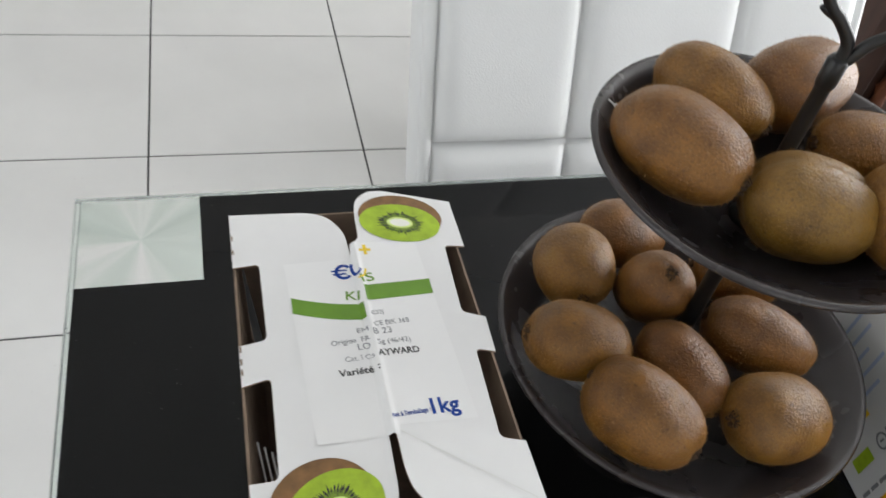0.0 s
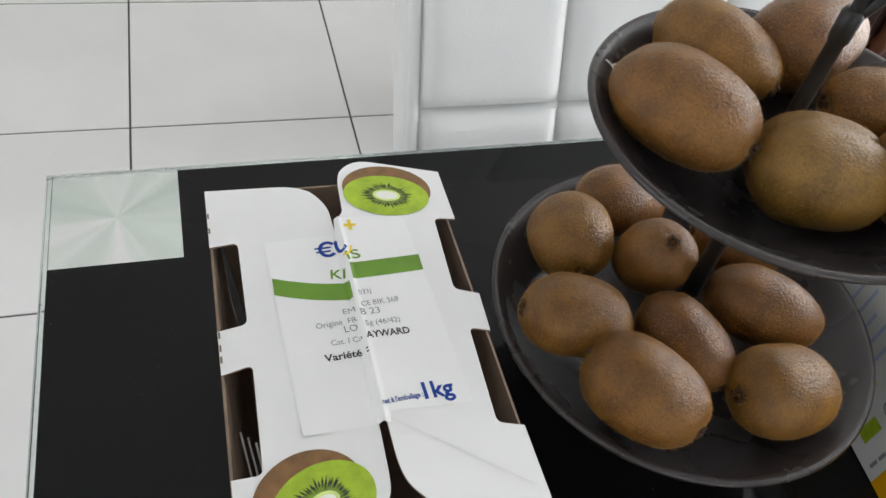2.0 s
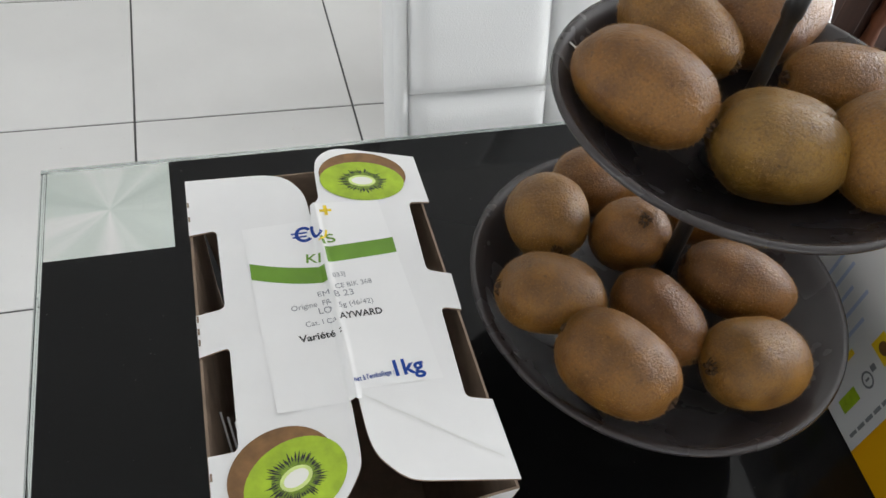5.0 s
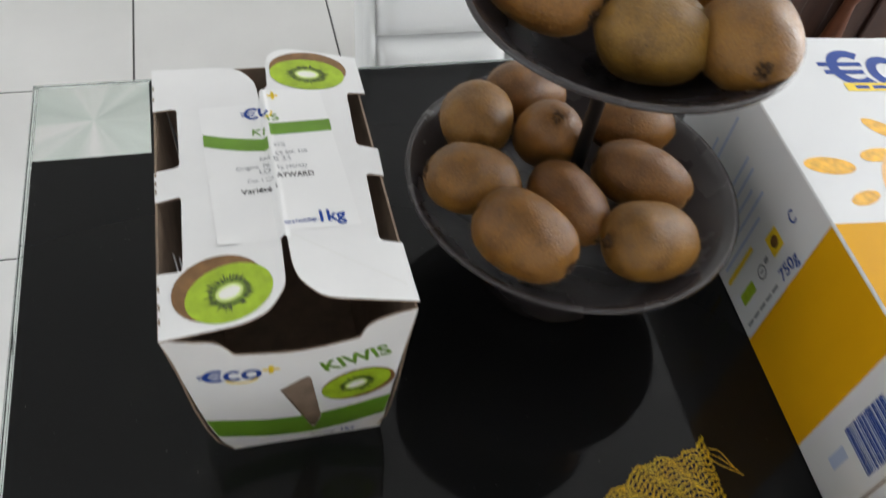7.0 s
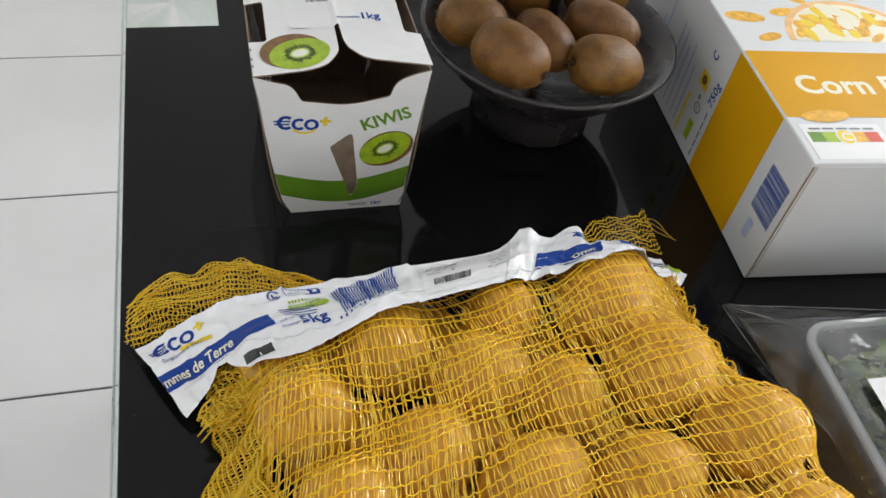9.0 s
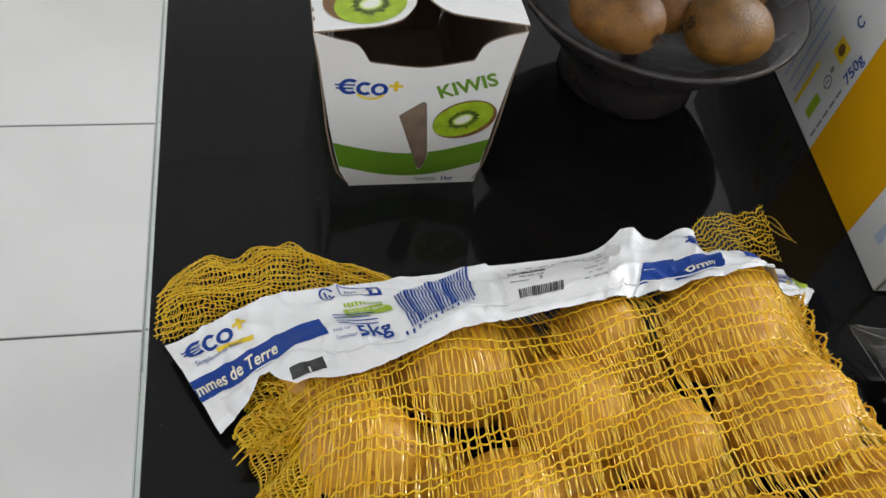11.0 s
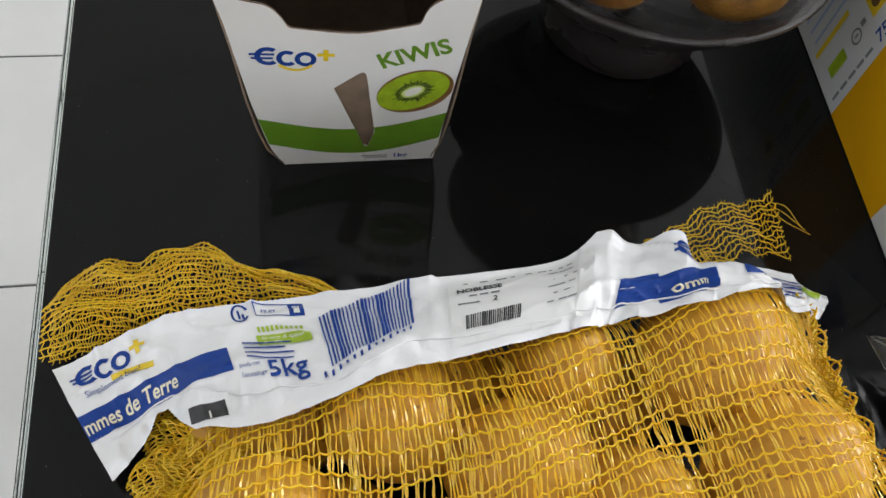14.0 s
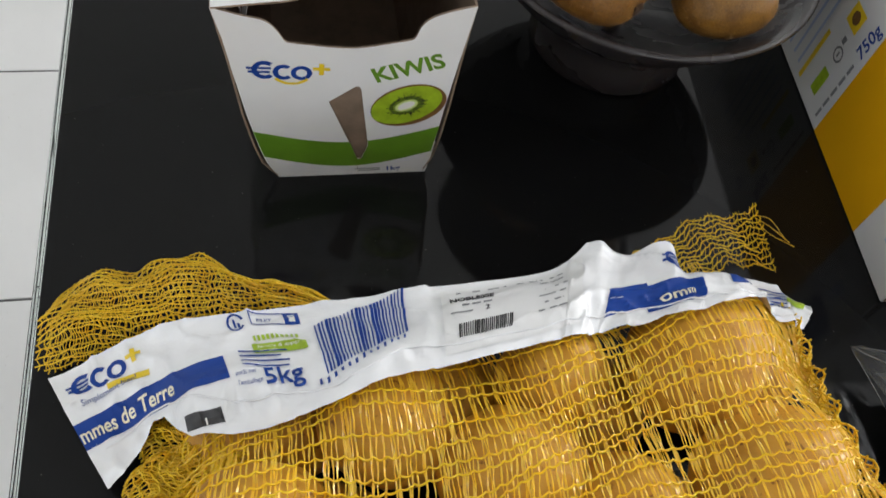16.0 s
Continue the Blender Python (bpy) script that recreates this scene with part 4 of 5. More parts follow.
            p, q = y0 + (y1 - y0) * (1 - (1 - f) ** power), y0 + (y1 - y0) * (1 - (1 - g) ** power)
            out.append([(x0 + (x1 - x0) * f, p - high), (x0 + (x1 - x0) * g, q - high), (x0 + (x1 - x0) * g, q), (x0 + (x1 - x0) * f, p)])
        return out

    k, gy = M["print_black"], M["print_grey"]

    def stuck(name, layers, label):
        bent_print(name, layers, bridge, b, label, 0.00012, 0.00003, 0.0025)

    stuck("printed_band", [(M["print_green"], sweep(0.1328, 0.1672, -0.2225, -0.2308, 0.0100, 1.7))], "olive green printed band")
    stuck("printed_band", [(M["print_green"], sweep(0.1690, 0.2035, -0.2205, -0.2175, 0.0100, 0.9))], "olive green printed band")
    stuck("printed_mark", [(M["print_blue"], arc_band(0.1608, -0.2085, 0.0046, 0.0052, 0.0018, 40, 320) + [rect(0.1545, 0.1625, -0.2080, -0.2069), rect(0.1550, 0.1620, -0.2104, -0.2093)] + arc_band(0.1672, -0.2065, 0.0030, 0.0062, 0.0016, 150, 330)),
                           (M["print_yellow"], [rect(0.1705, 0.1765, -0.1964, -0.1947), rect(0.1727, 0.1744, -0.1990, -0.1920)] + arc_band(0.1680, -0.2080, 0.0042, 0.0075, 0.0010, 255, 350))], "blue and yellow printed mark")
    for body, high, x0, y0, x1, y1, bold, colour in (
            ("KI", 0.0056, 0.1592, -0.2272, 0.1660, -0.2280, 0.012, M["print_green"]), ("IS", 0.0056, 0.1688, -0.2185, 0.1755, -0.2172, 0.012, M["print_green"]),
            ("033J", 0.0027, 0.1700, -0.2400, 0.1758, -0.2395, 0.0, gy), ("EM", 0.0029, 0.1615, -0.2487, 0.1668, -0.2485, 0.0, gy), ("CE BIK 368", 0.0029, 0.1700, -0.2470, 0.1875, -0.2455, 0.0, gy),
            ("Origine  FR", 0.0030, 0.1485, -0.2548, 0.1668, -0.2538, 0.002, gy), ("B 23", 0.0036, 0.1688, -0.2520, 0.1778, -0.2514, 0.002, gy), ("LO", 0.0037, 0.1605, -0.2588, 0.1664, -0.2586, 0.002, gy), ("5g (46/42)", 0.0029, 0.1697, -0.2580, 0.1857, -0.2573, 0.0, gy),
            ("Cat. I Ca", 0.0029, 0.1535, -0.2648, 0.1672, -0.2645, 0.0, gy), ("AYWARD", 0.0036, 0.1688, -0.2648, 0.1887, -0.2641, 0.022, k), ("Variété :", 0.0036, 0.1495, -0.2727, 0.1683, -0.2722, 0.022, k),
            ("net à l'emballage :", 0.0025, 0.1690, -0.2988, 0.1868, -0.2973, 0.022, M["print_blue"]), ("1kg", 0.0080, 0.1872, -0.2985, 0.2005, -0.2980, 0.026, M["print_blue"])):
        stuck("printed_word", [(colour, fit_text(body, high, x0, y0, x1, y1, bold))], "printed word, cut by the slipped join")
    dash = [rect(BX0 + 0.0002, BX0 + 0.0011, y, y - 0.0035) for y in (-0.176, -0.186, -0.249, -0.256, -0.262, -0.327, -0.338, -0.346)]
    printed("perforation", [(M["board_brown"], [list(reversed(q)) for q in dash])], lid, b, "torn perforations along the edge")["kind"] = "stuff"
    printed("crease", [(M["thread"], [[(0.1715, -0.3055), (0.1715, -0.3062), (0.2225, -0.3440), (0.2225, -0.3433)]])], lid2, b, "bent crease across the flap")
    # loose strips of clear film inside
    strips = [spline([(0.112 + 0.003 * i, -0.285 - 0.003 * i, 0.868), (0.116 + 0.002 * i, -0.305, 0.850 + 0.004 * i), (0.117, -0.322, 0.845)], 14) for i in range(4)]
    part("film_strip", tubes(strips, 0.0005, 4, "film_strip"), M["band"], b, "curled pale plastic strips inside")
    return b


kiwi_carton()


# ---------------------------------------------------------------- cereal carton, lying flat
def cereal_carton():
    L, Wd, Hc = 0.320, 0.235, 0.126
    b = thing("cereal_carton", "white and orange corn flakes carton lying flat on the table", "box", (0.483, -0.463, TOP), -4.8)
    e = 0.0015
    part("body", box(0, Wd, 0, L, 0.0005, Hc, e, 3), M["carton_white"], b, "white cardboard carton")
    bm = bmesh.new()
    add_box(bm, 0.004, Wd - 0.004, -0.0008, 0.0, 0.003, Hc - 0.003, 0.0003, 1)
    part("end_flap", bm, M["carton_white"], b, "glued white end flap")

    def top(u, v, d):
        return (u, v, Hc - d)

    def side(u, v, d):  # u along the box from its near end, v up
        return (d, u, v)

    # orange field that runs over the long edge
    printed("printed_field", [(M["print_orange"], curved([rect(e, Wd - e, 0.050, 0.133)], 0.03))], top, b, "orange printed field")
    printed("printed_field", [(M["print_orange"], [rect(0.050, 0.133, e, Hc - e)])], side, b, "orange printed field")
    def picture(u, v, d):
        return top(u - 0.0113, v + 0.0162, d)

    flakes = [(M["print_flake"], [ellipse(x, y, r, r * 0.44, t) for x, y, r, t in ((0.034, 0.166, 0.018, -6), (0.074, 0.175, 0.014, 8), (0.091, 0.200, 0.015, -42), (0.126, 0.210, 0.013, -24), (0.160, 0.206, 0.014, 30), (0.196, 0.170, 0.017, 12), (0.045, 0.137, 0.012, 20))])]
    bowl = [(M["print_peach"], [ellipse(0.128, 0.133, 0.066, 0.062, 0, 40, 0, 180)]), (M["print_cream"], [ellipse(0.128, 0.133, 0.060, 0.056, 0, 40, 0, 180)])]
    rnd = random.Random(5)
    inside = []
    for _ in range(46):
        r, a = 0.052 * math.sqrt(rnd.random()), math.pi * rnd.random()
        x, y = 0.128 + r * math.cos(a), 0.139 + 0.85 * r * math.sin(a)
        inside.append(ellipse(x, y, rnd.uniform(0.005, 0.011), rnd.uniform(0.003, 0.006), rnd.uniform(0, 180), 12))
    bowl += [(M["print_flake"], inside[:30]), (M["print_yellow"], inside[30:40]), (M["print_cream"], [ellipse(0.125 + 0.01 * math.sin(k), 0.16 + 0.006 * k, 0.006, 0.01, 20 * k, 14) for k in range(5)])]
    printed("printed_picture", flakes + bowl, picture, b, "printed orange flakes round a bowl")
    printed("printed_title", [(M["print_cream"], text_polys("Corn Flakes", 0.0315, 0.0265, 0.0790, 0, 0.026, 0, 0.98))], top, b, "cream printed title")
    printed("printed_mark", emblem(0.135, 0.266, 0.106, 0, False) + [(M["print_yellow"], [rect(0.086, 0.186, 0.240, 0.249)]), (M["print_blue"], [rect(0.094 + 0.014 * k, 0.105 + 0.014 * k, 0.2425, 0.2462) for k in range(6)])], picture, b, "blue and yellow printed mark")
    # food grade chart and blue bar on the near end of the top
    cols = [M["print_green"], M["print_lime"], M["print_yellow"], M["print_flake"], M["print_red"]]
    lay = [(M["sticker"], [rect(0.018, 0.083, -0.012, 0.026)])]
    lay += [(c, [rect(0.021 + 0.0115 * i, 0.0325 + 0.0115 * i, 0.006, 0.017)]) for i, c in enumerate(cols)]
    lay += [(M["print_white"], [ellipse(0.050, 0.0115, 0.0075, 0.0085)]), (M["print_yellow"], [ellipse(0.050, 0.0115, 0.0062, 0.0072)]), (M["print_white"], text_polys("C", 0.012, 0.0463, 0.0073, 0, 0.03)),
            (M["print_grey"], [rect(0.024 + 0.011 * k, 0.033 + 0.011 * k, 0.0195, 0.0215) for k in range(5)]), (M["print_blue"], [rect(0.088, 0.19, -0.006, 0.004)]),
            (M["print_flake"], [ellipse(0.045, 0.035, 0.02, 0.007, 4), ellipse(0.13, 0.03, 0.03, 0.010, -10), ellipse(0.17, 0.036, 0.02, 0.008, 12)])]
    printed("printed_chart", lay, picture, b, "printed food grade chart and flakes")
    # long side: bar code, weight, small print
    code = [(M["print_blue"], [[(y, x) for x, y in p] for p in stripes(0.050, 0.094, 0.006, 0.036, 26, 9)]), (M["print_pale_blue"], [rect(0.022, 0.030, 0.024, 0.042)])]
    printed("printed_bar_code", code, side, b, "blue printed bar code")["kind"] = "stuff"

    def side_r(u, v, d):  # reads along the box's height, seen from the long side
        return side(v + 0.010, u, d)

    words = [(M["print_blue"], text_polys("750g", 0.0125, 0.062, 0.128, 0, 0.016)), (M["print_grey"], [rect(0.008 + 0.010 * k, 0.016 + 0.010 * k, 0.129, 0.1315) for k in range(5)]),
             (M["print_yellow"], [rect(0.066, 0.081, 0.146, 0.162)]), (M["print_brown"], [ellipse(0.0735, 0.154, 0.0045, 0.0045)]), (M["print_lime"], [rect(0.014, 0.034, 0.143, 0.152)]),
             (M["print_grey"], arc_band(0.048, 0.148, 0.0055, 0.0055, 0.0014, 0, 360) + [rect(0.046, 0.050, 0.1475, 0.149), rect(0.055, 0.060, 0.149, 0.153)]), (M["print_blue"], arc_band(0.100, 0.153, 0.004, 0.005, 0.0015, 40, 320))]
    lines = []
    rnd = random.Random(3)
    for k in range(9):
        lines.append(rect(0.012, rnd.uniform(0.06, 0.11), 0.176 + 0.010 * k, 0.1785 + 0.010 * k))
    words.append((M["print_pale_blue"], lines))
    words.append((M["print_yellow"], [rect(0.008, 0.05, 0.166, 0.170)]))
    printed("printed_text", words, side_r, b, "blue printed weight and small print")
    # crease of the end flap
    crease = [[(0.0008, -0.0009, 0.004), (0.0008, -0.0009, Hc - 0.003)]]
    part("flap_edge", tubes(crease, 0.0007, 4, "flap_edge"), M["board_brown"], b, "raw cut edge of the flap")
    return b


cereal_carton()


# ---------------------------------------------------------------- potatoes in a yellow net
BAG_TOP, BAG_END = -0.476, -0.93  # along y


def bag_left(y):
    return float(np.interp(-y, [0.44, 0.52, 0.56, 0.61, 0.70, 0.80, 0.93], [0.100, 0.093, 0.090, 0.085, 0.075, 0.075, 0.10]))


def bag_right(y):
    return float(np.interp(-y, [0.44, 0.49, 0.53, 0.57, 0.61, 0.65, 0.75, 0.93], [0.380, 0.398, 0.399, 0.406, 0.421, 0.437, 0.455, 0.43]))


# the upper potatoes that show under the net: x, y, half length
UPPER_POTATOES = [(0.322, -0.513, 0.040), (0.176, -0.526, 0.033), (0.226, -0.556, 0.034), (0.184, -0.601, 0.034), (0.121, -0.566, 0.031), (0.272, -0.578, 0.030),
                  (0.338, -0.572, 0.038), (0.240, -0.630, 0.036), (0.305, -0.638, 0.034), (0.378, -0.622, 0.037), (0.252, -0.516, 0.028), (0.134, -0.626, 0.033)]


def potato_places():
    """A lower layer, loosely packed inside the bag's outline, and the upper ones on it."""
    rnd = random.Random(8)
    out = []
    for x, y, a in UPPER_POTATOES:
        rise = 0.010 if (x > 0.30 and y > -0.6) else 0.0
        out.append((x, y, TOP + 0.056 + rise + rnd.uniform(-0.004, 0.004), rnd.uniform(-50, 50), a, a * rnd.uniform(0.80, 0.88), rnd.uniform(0.026, 0.029)))
    for layer, (z, step) in enumerate(((TOP + 0.028, 0.072), (TOP + 0.056, 0.074))):
        row, y = 0, BAG_TOP - 0.038 if layer == 0 else -0.690
        while y > BAG_END + 0.03:
            xl, xr = bag_left(y) + 0.038 + 0.012 * layer, bag_right(y) - 0.046 - 0.012 * layer
            n = max(1, int(round((xr - xl) / step)))
            for k in range(n + 1):
                x = xl + (xr - xl) * (k + (0.25 if (row + layer) % 2 else 0.0) * (1 if k < n else 0)) / n
                out.append((x + rnd.uniform(-0.010, 0.010), y + rnd.uniform(-0.014, 0.010), z + rnd.uniform(-0.003, 0.003), rnd.uniform(0, 180), rnd.uniform(0.032, 0.040), rnd.uniform(0.028, 0.034), rnd.uniform(0.025, 0.0275)))
            y -= step * 0.88
            row += 1
    return out


POTATOES = potato_places()


def potato(spec, seed):
    x, y, z, turn, a, b, c = spec
    bm = bmesh.new()
    bmesh.ops.create_uvsphere(bm, u_segments=28, v_segments=18, radius=1.0)
    for v in bm.verts:
        p = v.co.copy()
        f = 1 + 0.07 * noise.noise(p * 1.2 + Vector((seed * 3.1, 0, 0))) + 0.02 * noise.noise(p * 4 + Vector((seed, 5, 0)))
        v.co = (p.x * a * f, p.y * b * f, p.z * c * f)
    eyes = random.Random(seed)
    for _ in range(5):
        q = Vector((eyes.uniform(-1, 1), eyes.uniform(-1, 1), eyes.uniform(-0.2, 1))).normalized()
        q = Vector((q.x * a, q.y * b, q.z * c))
        for v in bm.verts:
            d = (v.co - q).length
            if d < 0.008:
                v.co *= 1 - 0.035 * (1 - d / 0.008)
    ob = part("potato", bm, M["potato"], None, "", True)
    ob.matrix_world = pose(x, y, z, 0, 0, turn)
    return tagged(ob, "yellow-skinned potato lying inside the yellow net bag", "potato", "potatoes in the net")


for i, spec in enumerate(POTATOES):
    potato(spec, i + 1)


def bag_heights():
    """The taut net: a skin stretched over the potatoes and down to the table."""
    nx, ny = 150, 170
    gx, gy = np.linspace(0.02, 0.49, nx), np.linspace(-0.96, -0.44, ny)
    X, Y = np.meshgrid(gx, gy, indexing="ij")
    h0 = np.full(X.shape, TOP + 0.002)
    for x, y, z, turn, a, b, c in POTATOES:
        ct, st = math.cos(radians(turn)), math.sin(radians(turn))
        u, v = (X - x) * ct + (Y - y) * st, -(X - x) * st + (Y - y) * ct
        q = 1 - (u / (a * 1.06)) ** 2 - (v / (b * 1.06)) ** 2
        h0 = np.maximum(h0, np.where(q > 0, z + c * 1.07 * np.sqrt(np.maximum(q, 0)), 0))
    neck = np.where((X > 0.105) & (X < 0.385), 0.800 + 0.03 * np.clip(X - 0.15, 0, 0.2) - 0.5 * np.abs(Y + 0.496) - 3.0 * np.clip(Y + 0.480, 0, 1), 0)
    h0 = np.maximum(h0, neck)
    h = h0.copy()
    for _ in range(110):
        avg = h.copy()
        avg[1:-1, 1:-1] = 0.25 * (h[2:, 1:-1] + h[:-2, 1:-1] + h[1:-1, 2:] + h[1:-1, :-2])
        h = np.maximum(h0, avg)
    return gx, gy, h


GX, GY, BAG = bag_heights()


def bag_z(x, y):
    fx = np.clip((np.asarray(x) - GX[0]) / (GX[1] - GX[0]), 0, len(GX) - 1.001)
    fy = np.clip((np.asarray(y) - GY[0]) / (GY[1] - GY[0]), 0, len(GY) - 1.001)
    i, j = fx.astype(int), fy.astype(int)
    a, b = fx - i, fy - j
    return (BAG[i, j] * (1 - a) + BAG[i + 1, j] * a) * (1 - b) + (BAG[i, j + 1] * (1 - a) + BAG[i + 1, j + 1] * a) * b


LEFT, RIGHT = np.vectorize(bag_left), np.vectorize(bag_right)


def net_bag():
    b = thing("net_bag", "yellow plastic net bag full of potatoes on the black table", "net bag")
    rnd = random.Random(21)

    def spot(u, v):
        """u across the bag (0 to 1), v metres down from its top edge; rows slant a little."""
        y = BAG_TOP - v + 0.050 * (u - 0.5) + 0.004 * np.sin(9 * u + 20 * v)
        x = LEFT(y) + u * (RIGHT(y) - LEFT(y)) + 0.006 * np.sin(25 * v)
        return x, y

    # knotted rows across the bag
    rows = []
    v = -0.010
    while v < 0.43:
        u = np.linspace(-0.03, 1.03, 430)
        k = np.arange(430)
        ph = rnd.uniform(0, 6)
        vv = v + 0.0013 * np.abs(np.sin(k * 0.42 + ph)) ** 0.7 + 0.0022 * np.sin(u * 11 + v * 60) + 0.0012 * np.sin(u * 37 + v * 90)
        x, y = spot(u, vv)
        z = bag_z(x, y) + 0.0012 + 0.0003 * np.sin(k * 0.84 + ph)
        rows.append(np.c_[x, y, z])
        v += rnd.choice((0.0045, 0.0070, 0.0080, 0.0090, 0.0100))
    for path in rows:
        part("cord", tubes([path], 0.00050, 5, "cord"), M["net"], b, "", True)
    # flat shiny tapes that run down the bag between the rows
    verts, faces = [], []
    for n in range(146):
        u0 = (n + rnd.uniform(-0.45, 0.45)) / 145
        for twin in range(rnd.choice((1, 1, 2))):
            vv = np.linspace(-0.02, 0.43, 190)
            ph, ph2 = rnd.uniform(0, 6.28), rnd.uniform(0, 6.28)
            uu = u0 + 0.0007 * np.sin(vv * 520 + ph) + twin * rnd.uniform(0.002, 0.005) + 0.0022 * np.sin(vv * 60 + ph2) + 0.40 * vv * (u0 - 0.12)
            uu = np.clip(uu, -0.03, 1.03)
            x, y = spot(uu, vv)
            w = 0.00027 * (0.6 + 1.0 * np.abs(np.sin(vv * 280 + ph2)))
            tilt = 0.00035 * np.sin(vv * 330 + ph)
            z = bag_z(x, y) + 0.0008
            base = len(verts)
            for i in range(len(vv)):
                verts.append((x[i] - w[i], y[i], z[i] - tilt[i]))
                verts.append((x[i] + w[i], y[i], z[i] + tilt[i]))
            faces += [(base + 2 * i, base + 2 * i + 1, base + 2 * i + 3, base + 2 * i + 2) for i in range(len(vv) - 1)]
    tapes = bpy.data.meshes.new("net_tape")
    tapes.from_pydata(verts, [], faces)
    part("net_tape", tapes, M["net_pale"], b, "flat pale yellow net tapes", True, "stuff")

    def frill(place, nu, nv, step, r0, r1, name, label):
        """A loose piece of net: rows and zigzag threads on a crumpled sheet."""
        lines = []
        for i in range(nu):
            s = np.linspace(0, 1, 70)
            k = np.arange(70)
            t = (i + 0.5) / nu + 0.10 / nu * np.sign(np.sin(k * 1.2))
            lines.append(np.array([place(a, c) for a, c in zip(s, t)]))
        fine = []
        for i in range(nv):
            t = np.linspace(0, 1, 40)
            s = (i + 0.5) / nv + 0.25 / nv * np.sin(t * nu * 3.1 + i) + rnd.uniform(-0.1, 0.1) / nv
            fine.append(np.array([place(a, c) for a, c in zip(s, t)]))
        part(name, tubes(lines + fine, [r0] * len(lines) + [r1] * len(fine), 4, name), M["net"], b, label, True, "stuff")

    # the loose gathered end behind the band
    def dome(s, t):
        x = 0.011 + 0.164 * s + 0.006 * t * math.cos(3 * s)
        top = -0.462 + 0.044 * max(0.0, math.sin(math.pi * (0.05 + 0.90 * s ** 0.58))) ** 0.45 - 0.006 * s + 0.003 * math.sin(17 * s)
        y = -0.470 + 0.008 * s + (top + 0.470 - 0.008 * s) * t + 0.0025 * math.sin(9 * s + 4 * t)
        hump = math.sin(math.pi * min(1, 0.10 + 0.9 * s)) ** 0.7
        z = TOP + 0.003 + (0.030 * hump * math.sin(math.pi * (0.10 + 0.72 * t)) + 0.008 * noise.noise((s * 9, t * 5, 1)) + 0.003)
        return (x, y, max(z, TOP + 0.0012))

    for lift in (0.0, 0.006):
        frill(lambda s, t: tuple(np.array(dome(s * 0.97 + 0.01, t)) + np.array([0.003 * lift / 0.006, 0, -lift * 0.8 + 0.001])), 15, 54, 0.004, 0.00046, 0.00028, "gathered_end", "loose gathered yellow net end")

    # frayed tail at the other end
    def tail(s, t):
        x = 0.322 + 0.085 * s
        y = -0.454 + 0.040 * t * (0.42 + 0.58 * s ** 0.7) + 0.006 * s * (1 - 0.5 * t) + 0.0022 * math.sin(11 * s + 3 * t) + 0.0016 * math.sin(31 * s + 9 * t)
        z = TOP + 0.020 + 0.020 * math.sin(math.pi * (0.2 + 0.6 * s)) * (0.5 + 0.5 * t) + 0.003 * noise.noise((s * 7, t * 5, 4))
        return (x, y, z)

    frill(tail, 11, 26, 0.004, 0.00044, 0.00018, "frayed_tail", "frayed yellow net tail")
    wisp = [spline([(0.404, -0.415 - 0.002 * k, 0.780), (0.416, -0.416 - 0.003 * k, 0.776 - 0.003 * k), (0.426 + 0.002 * k, -0.425 - 0.003 * k, 0.768)], 12) for k in range(3)]
    part("frayed_thread", tubes(wisp, 0.0003, 4, "frayed_thread"), M["net_pale"], b, "", True)

    # bunched edge hanging down the near left side
    def hem(s, t):
        y = -0.512 - 0.38 * s - 0.012 * (1 - t) * math.exp(-s / 0.06)
        x = LEFT(y) - 0.022 - 0.012 * s + 0.036 * t - 0.014 * (1 - t) * math.exp(-s / 0.05) + 0.004 * math.sin(60 * s + 5 * t) + 0.003 * math.sin(23 * s)
        z = TOP + 0.004 + 0.040 * t ** 0.8 + 0.006 * noise.noise((s * 30, t * 4, 2))
        return (float(x), y, z)

    for k in range(2):
        frill(lambda s, t: tuple(np.array(hem(s, t)) + np.array([0.004 * k, 0.002 * k, -0.003 * k])), 15, 190, 0.003, 0.0007, 0.00045, "bunched_edge", "bunched yellow net edge")

    # crumpled net between the band's notch and the bunched edge
    def neck(s, t):
        y = -0.497 - 0.052 * s + 0.003 * math.sin(9 * t)
        x = 0.066 + 0.046 * t + 0.003 * math.sin(16 * s + 3 * t) - 0.010 * s * (1 - t)
        z = TOP + 0.010 + 0.036 * t ** 0.9 + 0.006 * noise.noise((s * 8, t * 7, 5)) + 0.006 * s
        return (x, y, z)

    for k in range(2):
        frill(lambda s, t: tuple(np.array(neck(s, t)) + np.array([0.002 * k, -0.002 * k, -0.004 * k])), 13, 30, 0.003, 0.00055, 0.00034, "crumpled_neck", "crumpled yellow net below the band")

    # edge along the far right, doubled over
    def hem_r(s, t):
        y = -0.485 - 0.12 * s
        x = RIGHT(y) + 0.006 - 0.020 * t + 0.003 * math.sin(50 * s + 4 * t)
        z = TOP + 0.012 + 0.045 * t + 0.005 * noise.noise((s * 20, t * 4, 7))
        return (float(x), y, z)

    frill(hem_r, 8, 46, 0.003, 0.0007, 0.0004, "bunched_edge", "bunched yellow net edge")
    return b


net_bag()

# the printed band round the neck of the bag: stations along it, far edge and near edge
FAR = [(0.019, -0.474, 0.758), (0.064, -0.463, 0.775), (0.103, -0.4625, 0.788), (0.192, -0.462, 0.795), (0.259, -0.461, 0.806), (0.284, -0.451, 0.815), (0.300, -0.457, 0.811), (0.321, -0.454, 0.818), (0.335, -0.469, 0.800), (0.374, -0.464, 0.790), (0.415, -0.475, 0.772)]
